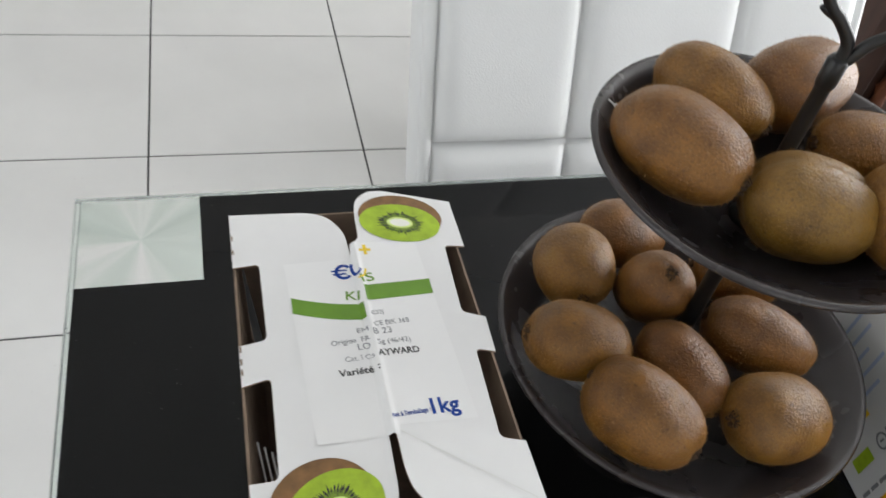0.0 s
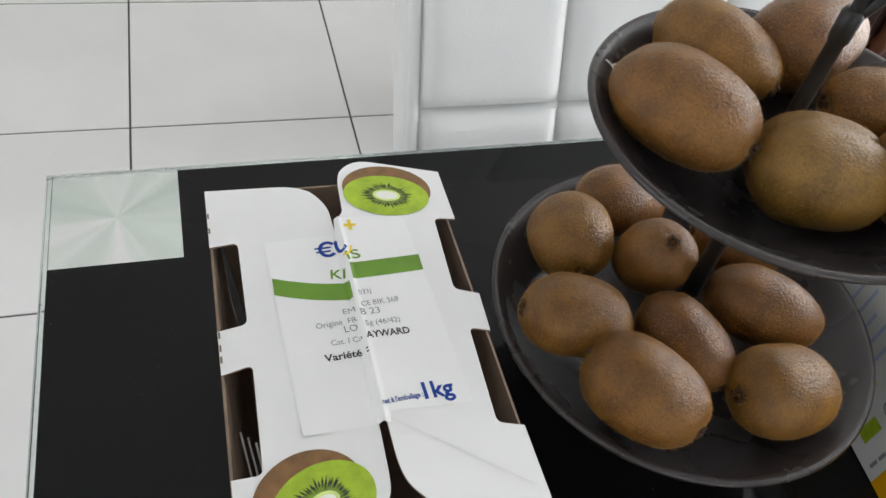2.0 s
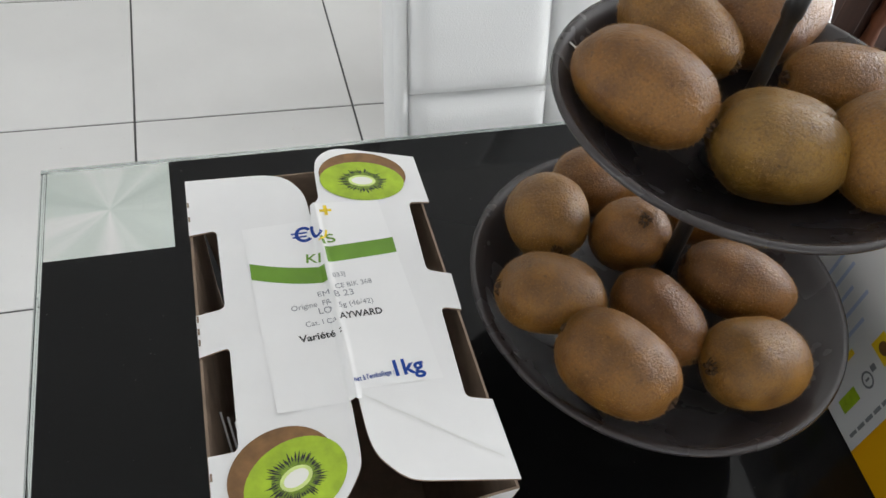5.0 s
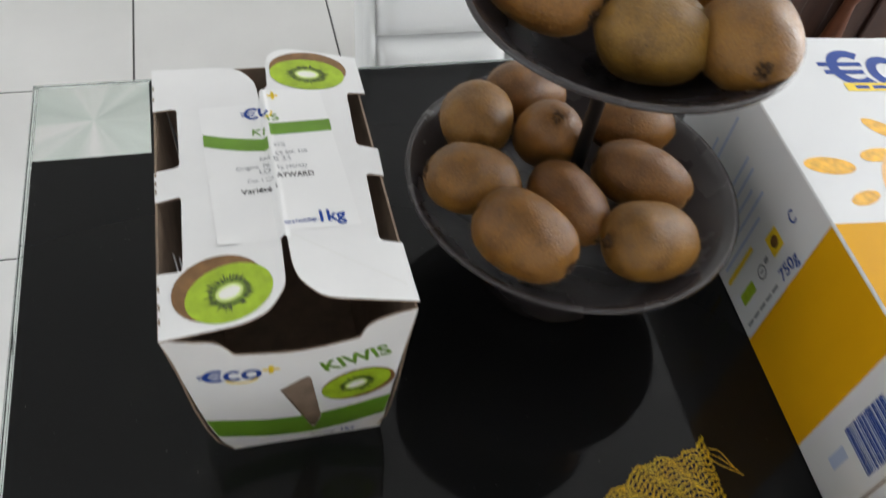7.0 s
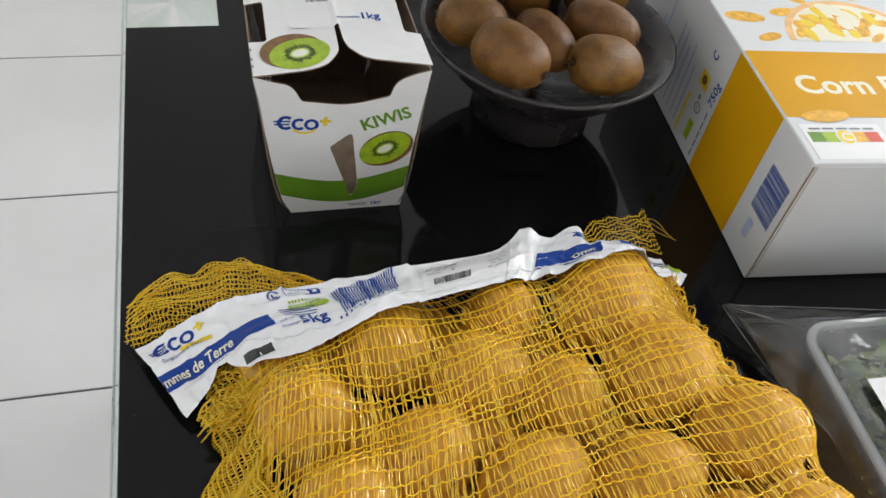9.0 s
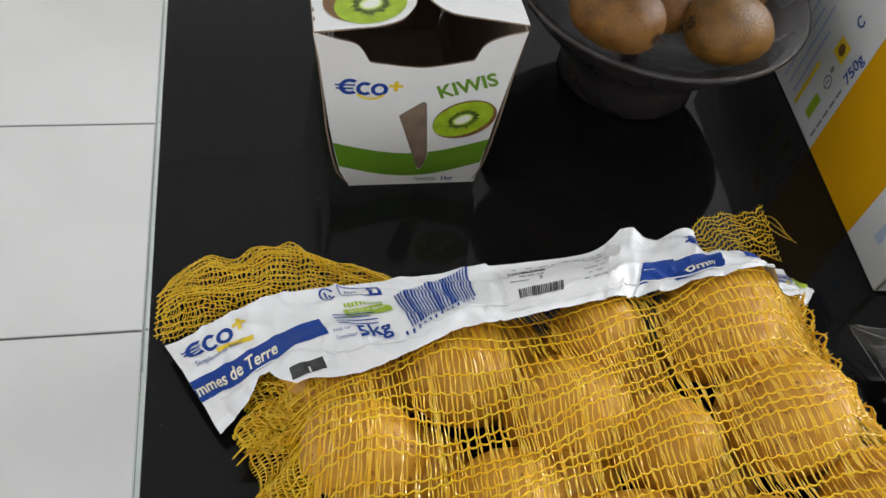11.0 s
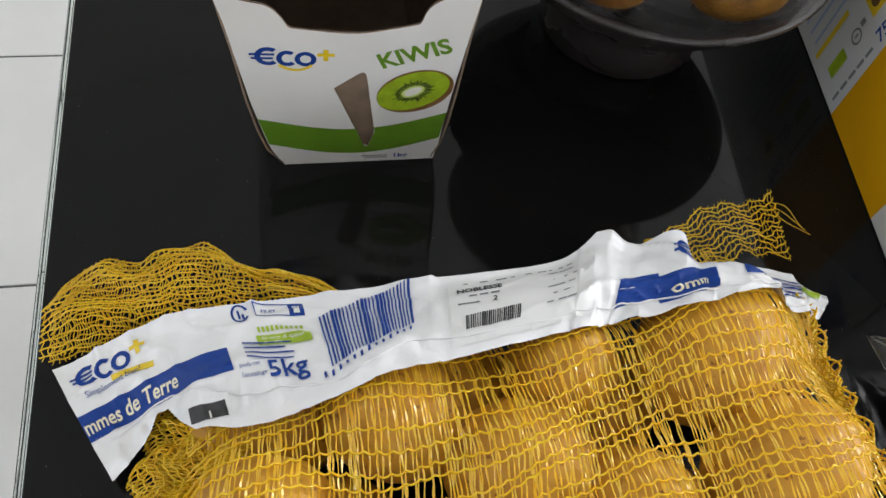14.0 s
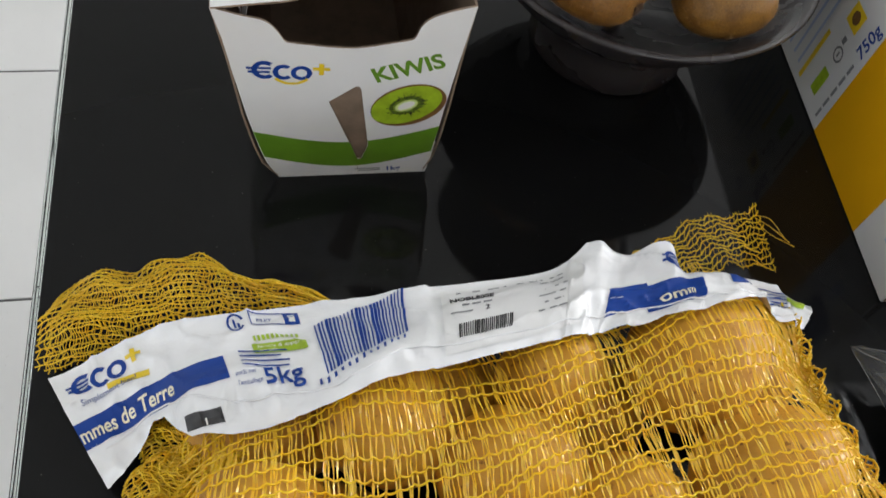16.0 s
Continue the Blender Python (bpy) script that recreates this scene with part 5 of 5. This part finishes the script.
NEAR = [(0.050, -0.531, 0.752), (0.0768, -0.5242, 0.7625), (0.1204, -0.5297, 0.8105), (0.1858, -0.5204, 0.838), (0.2383, -0.5118, 0.840), (0.2621, -0.5082, 0.8335), (0.278, -0.504, 0.830), (0.308, -0.505, 0.830), (0.321, -0.503, 0.828), (0.353, -0.500, 0.815), (0.396, -0.495, 0.790)]
FAR_C, NEAR_C = spline(FAR, 221), spline(NEAR, 221)


def band_raw(u, v):
    """u along the band (0 to 10 stations), v across it (0 near, 1 far)."""
    f = min(max(u, 0.0), 10.0) * 22
    i = min(int(f), 219)
    a, c = FAR_C[i] * (1 - (f - i)) + FAR_C[i + 1] * (f - i), NEAR_C[i] * (1 - (f - i)) + NEAR_C[i + 1] * (f - i)
    p = a + (c - a) * (1 - v)
    p[2] += 0.007 * math.sin(math.pi * v)
    p[2] = max(p[2], float(bag_z(p[0], p[1])) + 0.0036, TOP + 0.0015)
    return p


def band_surface():
    """The band's stretched face as a grid, evened out, then lightly crumpled."""
    n, m = 300, 28
    g = np.array([[band_raw(10 * i / n, j / m) for j in range(m + 1)] for i in range(n + 1)])
    z0 = g[:, :, 2].copy()
    z = z0.copy()
    for _ in range(40):
        e = np.pad(z, 1, mode="edge")
        z = np.maximum(0.2 * (e[1:-1, 1:-1] + e[2:, 1:-1] + e[:-2, 1:-1] + e[1:-1, 2:] + e[1:-1, :-2]), z0 - 0.0008)
    for i in range(n + 1):
        for j in range(m + 1):
            u, v = 10 * i / n, j / m
            z[i, j] += 0.0012 * math.sin(3.1 * u + 4 * v) + 0.0016 * noise.noise((u * 2.4, v * 2.2, 0))
            px, py = g[i, j, 0], g[i, j, 1]
            crush = 0.3 if 3.1 < u < 4.4 else 1.0
            ridge = 1 - abs(noise.noise((px * 34 + py * 20, py * 42 - px * 9, 3))) * 2.2
            fine = 1 - abs(noise.noise((px * 95, py * 110, 8))) * 2.0
            z[i, j] += crush * (0.0034 * max(0.0, ridge) ** 3 + 0.0013 * max(0.0, fine) ** 2 * (1.6 if v < 0.32 else 0.5))
    g[:, :, 2] = z
    return g


BAND_GRID = band_surface()


def band_place(u, v, d):
    fi, fj = min(max(u, 0.0), 9.9999) * 30, min(max(v, 0.0), 0.9999) * 28
    i, j = int(fi), int(fj)
    a, c = fi - i, fj - j
    p = (BAND_GRID[i, j] * (1 - a) + BAND_GRID[i + 1, j] * a) * (1 - c) + (BAND_GRID[i, j + 1] * (1 - a) + BAND_GRID[i + 1, j + 1] * a) * c
    return Vector((p[0], p[1], p[2] - d))


def neck_band():
    b = thing("label_band", "crumpled white plastic label band printed in blue on the potato net", "label")
    bm = bmesh.new()
    n, m = 300, 28

    def low(u):
        """The scalloped near edge, where the seal has pulled in."""
        cut = float(np.interp(u, [0, 0.35, 0.7, 0.95, 1.10, 1.25, 1.4, 1.7, 2.4, 10], [0, 0.0, 0.16, 0.34, 0.34, 0.18, 0.08, 0.05, 0.0, 0.0]))
        return cut - 0.03 + 0.03 * math.sin(2.3 * u + 1) + 0.03 * math.sin(5.1 * u)

    g = [[bm.verts.new(band_place(10 * i / n, low(10 * i / n) + (1 - low(10 * i / n)) * j / m, 0)) for j in range(m + 1)] for i in range(n + 1)]
    for i in range(n):
        for j in range(m):
            bm.faces.new((g[i][j], g[i + 1][j], g[i + 1][j + 1], g[i][j + 1]))
    part("band", bm, M["band"], b, "crumpled white plastic film", True)

    def pr(name, layers, label=""):
        over = any(w in name for w in ("word", "code", "small", "digit", "patch"))
        made = bent_print(name, layers, band_place, b, label, 0.00080 if over else 0.00040, 0.00012, 0.028)
        if "bar_code" in name or "digit" in name or "small_print" in name:
            tagged(made, kind="stuff")

    def mapped(polys, u0, v0, su, sv, slope=0.0):
        """Word and sign shapes, in millimetres, laid onto the band."""
        return [[(u0 + x * su, v0 + y * sv + slope * x * su) for x, y in p] for p in polys]

    B, Y = M["print_blue"], M["print_yellow"]
    S, V = 1 / 43.0, 1 / 60.0  # a millimetre along and across at the band's wide end
    def sloped(polys, u0, slope):
        """Prints that climb or fall along the stretched band."""
        return [[(x, y + slope * (x - u0)) for x, y in p] for p in polys]

    pr("printed_field", [(B, sloped([rect(0.0, 1.91, 0.305, 0.525)], 0.0, 0.045))], "blue printed field on the band")
    pr("printed_line", [(Y, sloped([rect(0.52, 1.02, 0.69, 0.74)], 0.52, -0.06))], "yellow printed line")
    pr("printed_word", [(B, fit_text("Simplement bien!", 0.050, 0.20, 0.640, 0.86, 0.665, 0.0))], "small blue printed slogan")
    pr("printed_mark", [(mt, mapped(ps, 0.52, 0.83, S * 32, V * 26, 0.02)) for mt, ps in emblem(0, 0, 1.0, 0, False)], "blue and yellow printed mark")
    pr("printed_word", [(M["print_cream"], mapped(text_polys("mmes de Terre", 8.0, 0, 0, 0, 0.02), 0.01, 0.355, S * 1.10, V * 1.25, 0.045))], "cream printed words")
    pr("printed_sign", [(B, arc_band(2.075, 0.90, 0.058, 0.088, 0.016, 20, 330) + [rect(2.06, 2.075, 0.85, 0.94), rect(2.085, 2.10, 0.84, 0.90)])], "small round sign")
    pr("printed_sign", [(B, sloped([rect(2.345, 2.42, 0.85, 0.985), rect(2.17, 2.345, 0.975, 0.985), rect(2.17, 2.345, 0.85, 0.86), rect(2.165, 2.172, 0.85, 0.985)], 2.17, -0.22)), (M["print_white"], sloped([rect(2.368, 2.398, 0.875, 0.93), rect(2.365, 2.401, 0.94, 0.955)], 2.17, -0.22))], "small blue bin sign")
    pr("printed_patch", [(M["print_lime"], sloped([rect(2.13, 2.42, 0.57, 0.67)], 2.13, -0.24)), (M["print_white"], fit_text("Service & appel", 0.030, 2.155, 0.620, 2.38, 0.566, 0.0) + fit_text("gratuits", 0.028, 2.155, 0.578, 2.26, 0.553, 0.0))], "lime green printed patch")
    pr("small_print", [(M["print_lime"], sloped([rect(2.15 + 0.025 * k, 2.165 + 0.025 * k, 0.70, 0.745) for k in range(10)], 2.13, -0.22)), (B, sloped([rect(2.03, 2.31 - 0.04 * (k % 2), 0.61 - 0.05 * k, 0.626 - 0.05 * k) for k in range(3)] + [rect(2.03, 2.30, 0.460, 0.474)], 2.04, -0.28))], "small blue print")
    pr("printed_word", [(B, mapped(text_polys("FILET", 2.6, 0, 0, 0, 0.02), 2.20, 0.885, 1 / 75.0, 1 / 55.0, -0.22))], "small blue printed word")
    pr("printed_word", [(B, mapped(text_polys("5kg", 9.6, 0, 0, 0, 0.014), 2.135, 0.262, 1 / 60.0, 1 / 44.0, -0.10))], "blue printed weight")
    pr("printed_word", [(B, fit_text("poids net", 0.034, 1.96, 0.400, 2.10, 0.385, 0.0) + fit_text("l'emballage", 0.034, 1.96, 0.325, 2.125, 0.305, 0.0))], "small blue printed words")
    pr("printed_bar_code", [(B, sloped(stripes(2.48, 2.97, 0.21, 0.75, 25, 4), 2.48, 0.52))], "blue printed bar code")
    pr("printed_digit", [(B, sloped([rect(2.47 + 0.042 * k, 2.484 + 0.042 * k, 0.135, 0.18) for k in range(12)] + [rect(2.43, 2.444, 0.17, 0.22)], 2.48, 0.55))], "row of blue digits")
    pr("recycling_sign", [(M["print_black"], [rect(1.36, 1.76, 0.085, 0.20)]), (M["print_white"], [rect(1.58, 1.60, 0.09, 0.15)])], "small dark patch on the band")
    pr("ticket", [(M["sticker"], [rect(3.20, 4.75, 0.10, 0.93)])], "white paper ticket")
    pr("ticket_bar_code", [(M["print_black"], stripes(3.30, 3.71, 0.25, 0.41, 26, 6))], "black printed bar code")
    pr("small_print", [(M["print_grey"], [rect(3.30 + 0.11 * k, 3.30 + 0.11 * k + 0.03 + 0.05 * ((k * 7) % 3) / 2, 0.855, 0.872) for k in range(9)] + [rect(3.33, 3.38, 0.64, 0.665), rect(3.40, 3.46, 0.64, 0.665), rect(3.48, 3.54, 0.64, 0.665), rect(3.25, 3.40, 0.545, 0.562)] + [rect(3.95 + 0.06 * (k % 2) + 0.13 * q, 4.02 + 0.04 * ((k + q) % 3) + 0.13 * q, 0.34 + 0.11 * k, 0.357 + 0.11 * k) for k in range(5) for q in range(3)])], "small grey print")
    pr("printed_word", [(M["print_black"], mapped(text_polys("NOBLESSE", 4.3, 0, 0, 0, 0.03), 3.25, 0.715, 1 / 64.0, 1 / 46.0))], "black printed word")
    pr("printed_word", [(M["print_black"], mapped(text_polys("2", 4.6, 0, 0, 0, 0.02), 3.49, 0.53, 1 / 67.0, 1 / 50.0))], "black printed number")
    pr("printed_field", [(B, sloped([rect(5.60, 6.46, 0.13, 0.43)], 5.6, 0.05))], "blue printed field on the band")
    pr("printed_field", [(B, sloped([rect(6.46, 7.75, 0.10, 0.42)], 6.46, 0.06))], "blue printed field on the band")
    pr("printed_field", [(B, [rect(8.35, 8.85, 0.36, 0.74)])], "blue printed field on the band")
    pr("printed_patch", [(M["print_lime"], [rect(9.55, 9.85, 0.50, 0.66)])], "lime green printed patch")
    pr("small_print", [(B, [rect(9.15, 9.55, 0.30 + 0.12 * k, 0.34 + 0.12 * k) for k in range(5)])], "small blue print")
    pr("printed_mark", [(B, arc_band(7.10, 0.74, 0.26, 0.13, 0.055, 40, 320) + [rect(6.78, 7.2, 0.76, 0.79), rect(6.78, 7.2, 0.69, 0.72)])], "blue printed mark")
    pr("printed_word", [(M["print_cream"], mapped(text_polys("omm", 6.2, 0, 0, 0, 0.02), 6.62, 0.19, 1 / 17.0, 1 / 36.0, 0.06))], "cream printed letters")
    seam = [[tuple(band_place(u, float(np.interp(u, [0.25, 1.17, 2.12, 2.5, 2.92, 3.6, 9.6], [0.25, 0.38, 0.19, 0.10, 0.24, 0.17, 0.13])) + 0.012 * math.sin(9 * u), -0.0006)) for u in np.linspace(0.25, 9.6, 240)]]
    part("sealed_seam", tubes(seam, 0.00045, 5, "sealed_seam"), M["band"], b, "sealed seam of the band", True)
    return b


neck_band()


# ---------------------------------------------------------------- salad tray in clear film
def salad_tray():
    t = thing("salad_tray", "clear plastic tray of green salad wrapped in clear film", "food tray", (0.459, -0.545, TOP), -3)
    Wd, Ld, Hc, R = 0.24, 0.19, 0.052, 0.020

    def loop(inset, z, r, n=8):
        x0, x1, y0, y1 = inset, Wd - inset, -Ld + inset, -inset
        out = []
        for cx, cy, a0 in ((x1 - r, y1 - r, 0), (x0 + r, y1 - r, 90), (x0 + r, y0 + r, 180), (x1 - r, y0 + r, 270)):
            for k in range(n + 1):
                a = radians(a0 + 90 * k / n)
                out.append((cx + r * math.cos(a), cy + r * math.sin(a), z))
        return out

    bm = bmesh.new()
    rings = [[bm.verts.new(p) for p in loop(i, z, r)] for i, z, r in ((0.0, Hc - 0.004, R), (0.0, Hc, R), (0.006, Hc + 0.001, R * 0.8), (0.009, Hc - 0.003, R * 0.8), (0.020, 0.004, R * 0.6))]
    for a, c in zip(rings, rings[1:]):
        for k in range(len(a)):
            j = (k + 1) % len(a)
            bm.faces.new((a[k], a[j], c[j], c[k]))
    bm.faces.new(list(reversed(rings[-1])))
    bmesh.ops.recalc_face_normals(bm, faces=bm.faces)
    bmesh.ops.solidify(bm, geom=bm.faces[:], thickness=0.0006)
    part("tray", bm, M["tray"], t, "clear moulded plastic tray", True)
    rim = loop(0.003, Hc + 0.0005, R * 0.9)
    part("rim", tubes([rim + rim[:1]], 0.0034, 8, "rim"), M["band"], t, "milky rounded tray rim", True)
    # film: over the top, with a pinched corner that stands out
    bm = bmesh.new()
    n = 44
    g = []
    for i in range(n + 1):
        row = []
        for j in range(n + 1):
            u, v = i / n * 1.16 - 0.08, j / n * 1.30 - 0.10
            x, y = u * Wd, -v * Ld
            out = max(0.0, -u, v - 1, u - 1, -v) if not (0 <= u <= 1 and 0 <= v <= 1) else 0.0
            z = Hc + 0.005 + 0.0035 * noise.noise((u * 7, v * 6, 0)) + 0.0015 * noise.noise((u * 19, v * 17, 2))
            z -= min(Hc - 0.012, 0.33 * out)
            row.append(bm.verts.new((x, y + 0.020 * max(0, -v) * 6 * (0.4 + 0.6 * max(0, 0.6 - u)), z)))
        g.append(row)
    for i in range(n):
        for j in range(n):
            bm.faces.new((g[i][j], g[i][j + 1], g[i + 1][j + 1], g[i + 1][j]))
    part("film", bm, M["film"], t, "clear crinkled film", True)
    bm = bmesh.new()
    tip = Vector((-0.019, 0.050, 0.012))
    rows = []
    for i in range(13):
        f = i / 12
        a = Vector((-0.012, -0.085 + 0.02 * f, 0.044)).lerp(tip, f)
        c = Vector((0.055, 0.006, 0.050)).lerp(tip + Vector((0.004, -0.001, 0.002)), f)
        row = []
        for k in range(13):
            h = k / 12
            p = a.lerp(c, h)
            p.z += 0.006 * math.sin(math.pi * h) * (1 - f) + 0.003 * noise.noise((f * 5, h * 6, 3)) + 0.002 * math.sin(14 * h) * (1 - f)
            row.append(bm.verts.new(p))
        rows.append(row)
    for i in range(12):
        for k in range(12):
            bm.faces.new((rows[i][k], rows[i][k + 1], rows[i + 1][k + 1], rows[i + 1][k]))
    part("film_corner", bm, M["film"], t, "pinched corner of the clear film", True)
    folds = [spline([(-0.012, -0.085, 0.046), (-0.017, -0.02, 0.026), tuple(tip)], 16), spline([(0.09, 0.010, 0.046), (0.03, 0.030, 0.030), tuple(tip)], 16), spline([(0.004, -0.004, 0.052), (-0.004, 0.02, 0.034), tuple(tip)], 14)]
    part("film_fold", tubes(folds, 0.0004, 5, "film_fold"), M["film"], t, "shiny fold of the film", True)
    # paper label on the film
    def lab(u, v, d):
        return (u + 0.007, v, Hc + 0.0085 - d + 0.001 * math.sin(30 * u))

    pr = [(M["sticker"], curved([rect(0.014, 0.20, -0.165, -0.052)], 0.02)), (M["print_orange"], [[(0.037, -0.074), (0.045, -0.088), (0.034, -0.086)]]), (M["print_green"], [ellipse(0.062, -0.094, 0.010, 0.006, 20)]),
          (M["print_blue"], arc_band(0.066, -0.064, 0.011, 0.008, 0.003, 40, 320)), (M["print_pale_blue"], [rect(0.036, 0.15, -0.108 - 0.01 * k, -0.105 - 0.01 * k) for k in range(4)]), (M["print_yellow"], [rect(0.036, 0.12, -0.152, -0.147)])]
    printed("paper_label", pr, lab, t, "white paper label with small prints", 0.0002)
    return t


salad_tray()


def salad_leaves():
    rnd = random.Random(77)
    verts, faces = [], []
    c, s = math.cos(radians(-3)), math.sin(radians(-3))
    for _ in range(900):
        px, py, pz = rnd.uniform(0.016, 0.22), -rnd.uniform(0.016, 0.172), rnd.uniform(0.012, 0.050)
        ln, wd = rnd.uniform(0.012, 0.026), rnd.uniform(0.006, 0.012)
        e = Euler((rnd.uniform(-0.7, 0.7), rnd.uniform(-0.7, 0.7), rnd.uniform(0, 6.28))).to_matrix()
        base = len(verts)
        for i in range(6):
            f = i / 5
            w = wd * math.sin(math.pi * (0.08 + 0.88 * f)) ** 0.8
            for side in (-1, 0, 1):
                p = e @ Vector((f * ln - ln / 2, side * w * 0.5, 0.004 * f * f + 0.0025 * abs(side)))
                q = Vector((px, py, min(pz + p.z, 0.0535) - p.z)) + p
                q.x, q.y = min(max(q.x, 0.016), 0.224), min(max(q.y, -0.174), -0.016)
                verts.append((0.459 + q.x * c - q.y * s, -0.545 + q.x * s + q.y * c, TOP + max(q.z, 0.006)))
        for i in range(5):
            for k in range(2):
                a = base + i * 3 + k
                faces.append((a, a + 1, a + 4, a + 3))
    me = bpy.data.meshes.new("salad_leaves")
    me.from_pydata(verts, [], faces)
    return tagged(part("salad_leaves", me, M["leaf"], None, "", True), "dark green salad leaves packed inside the clear tray", "salad", kind="stuff")


salad_leaves()

# ---------------------------------------------------------------- tiled floor
floor = tagged(part("floor", box(X0 - 0.2, X1 + 0.2, Y0 - 0.2, Y1 + 0.2, -0.12, -0.0025), M["joint"]), "white square ceramic floor tiles with dark joints", "floor", kind="structure")
TILE, GAP = 0.464, 0.0045
tile_mesh = mesh_of(box(-(TILE - GAP) / 2, (TILE - GAP) / 2, -(TILE - GAP) / 2, (TILE - GAP) / 2, -0.008, 0.0, 0.0012, 1), "tile")
tile_mesh.materials.append(M["tile"])
for i in range(-6, 8):
    for j in range(-8, 6):
        x, y = -0.033 + TILE * (i + 0.5), 0.932 - TILE * (j + 0.5)
        if X0 - 0.2 < x < X1 + 0.2 and Y0 - 0.2 < y < Y1 + 0.2:
            ob = new("tile", tile_mesh)
            ob.parent = floor
            ob.location = (x, y, 0)
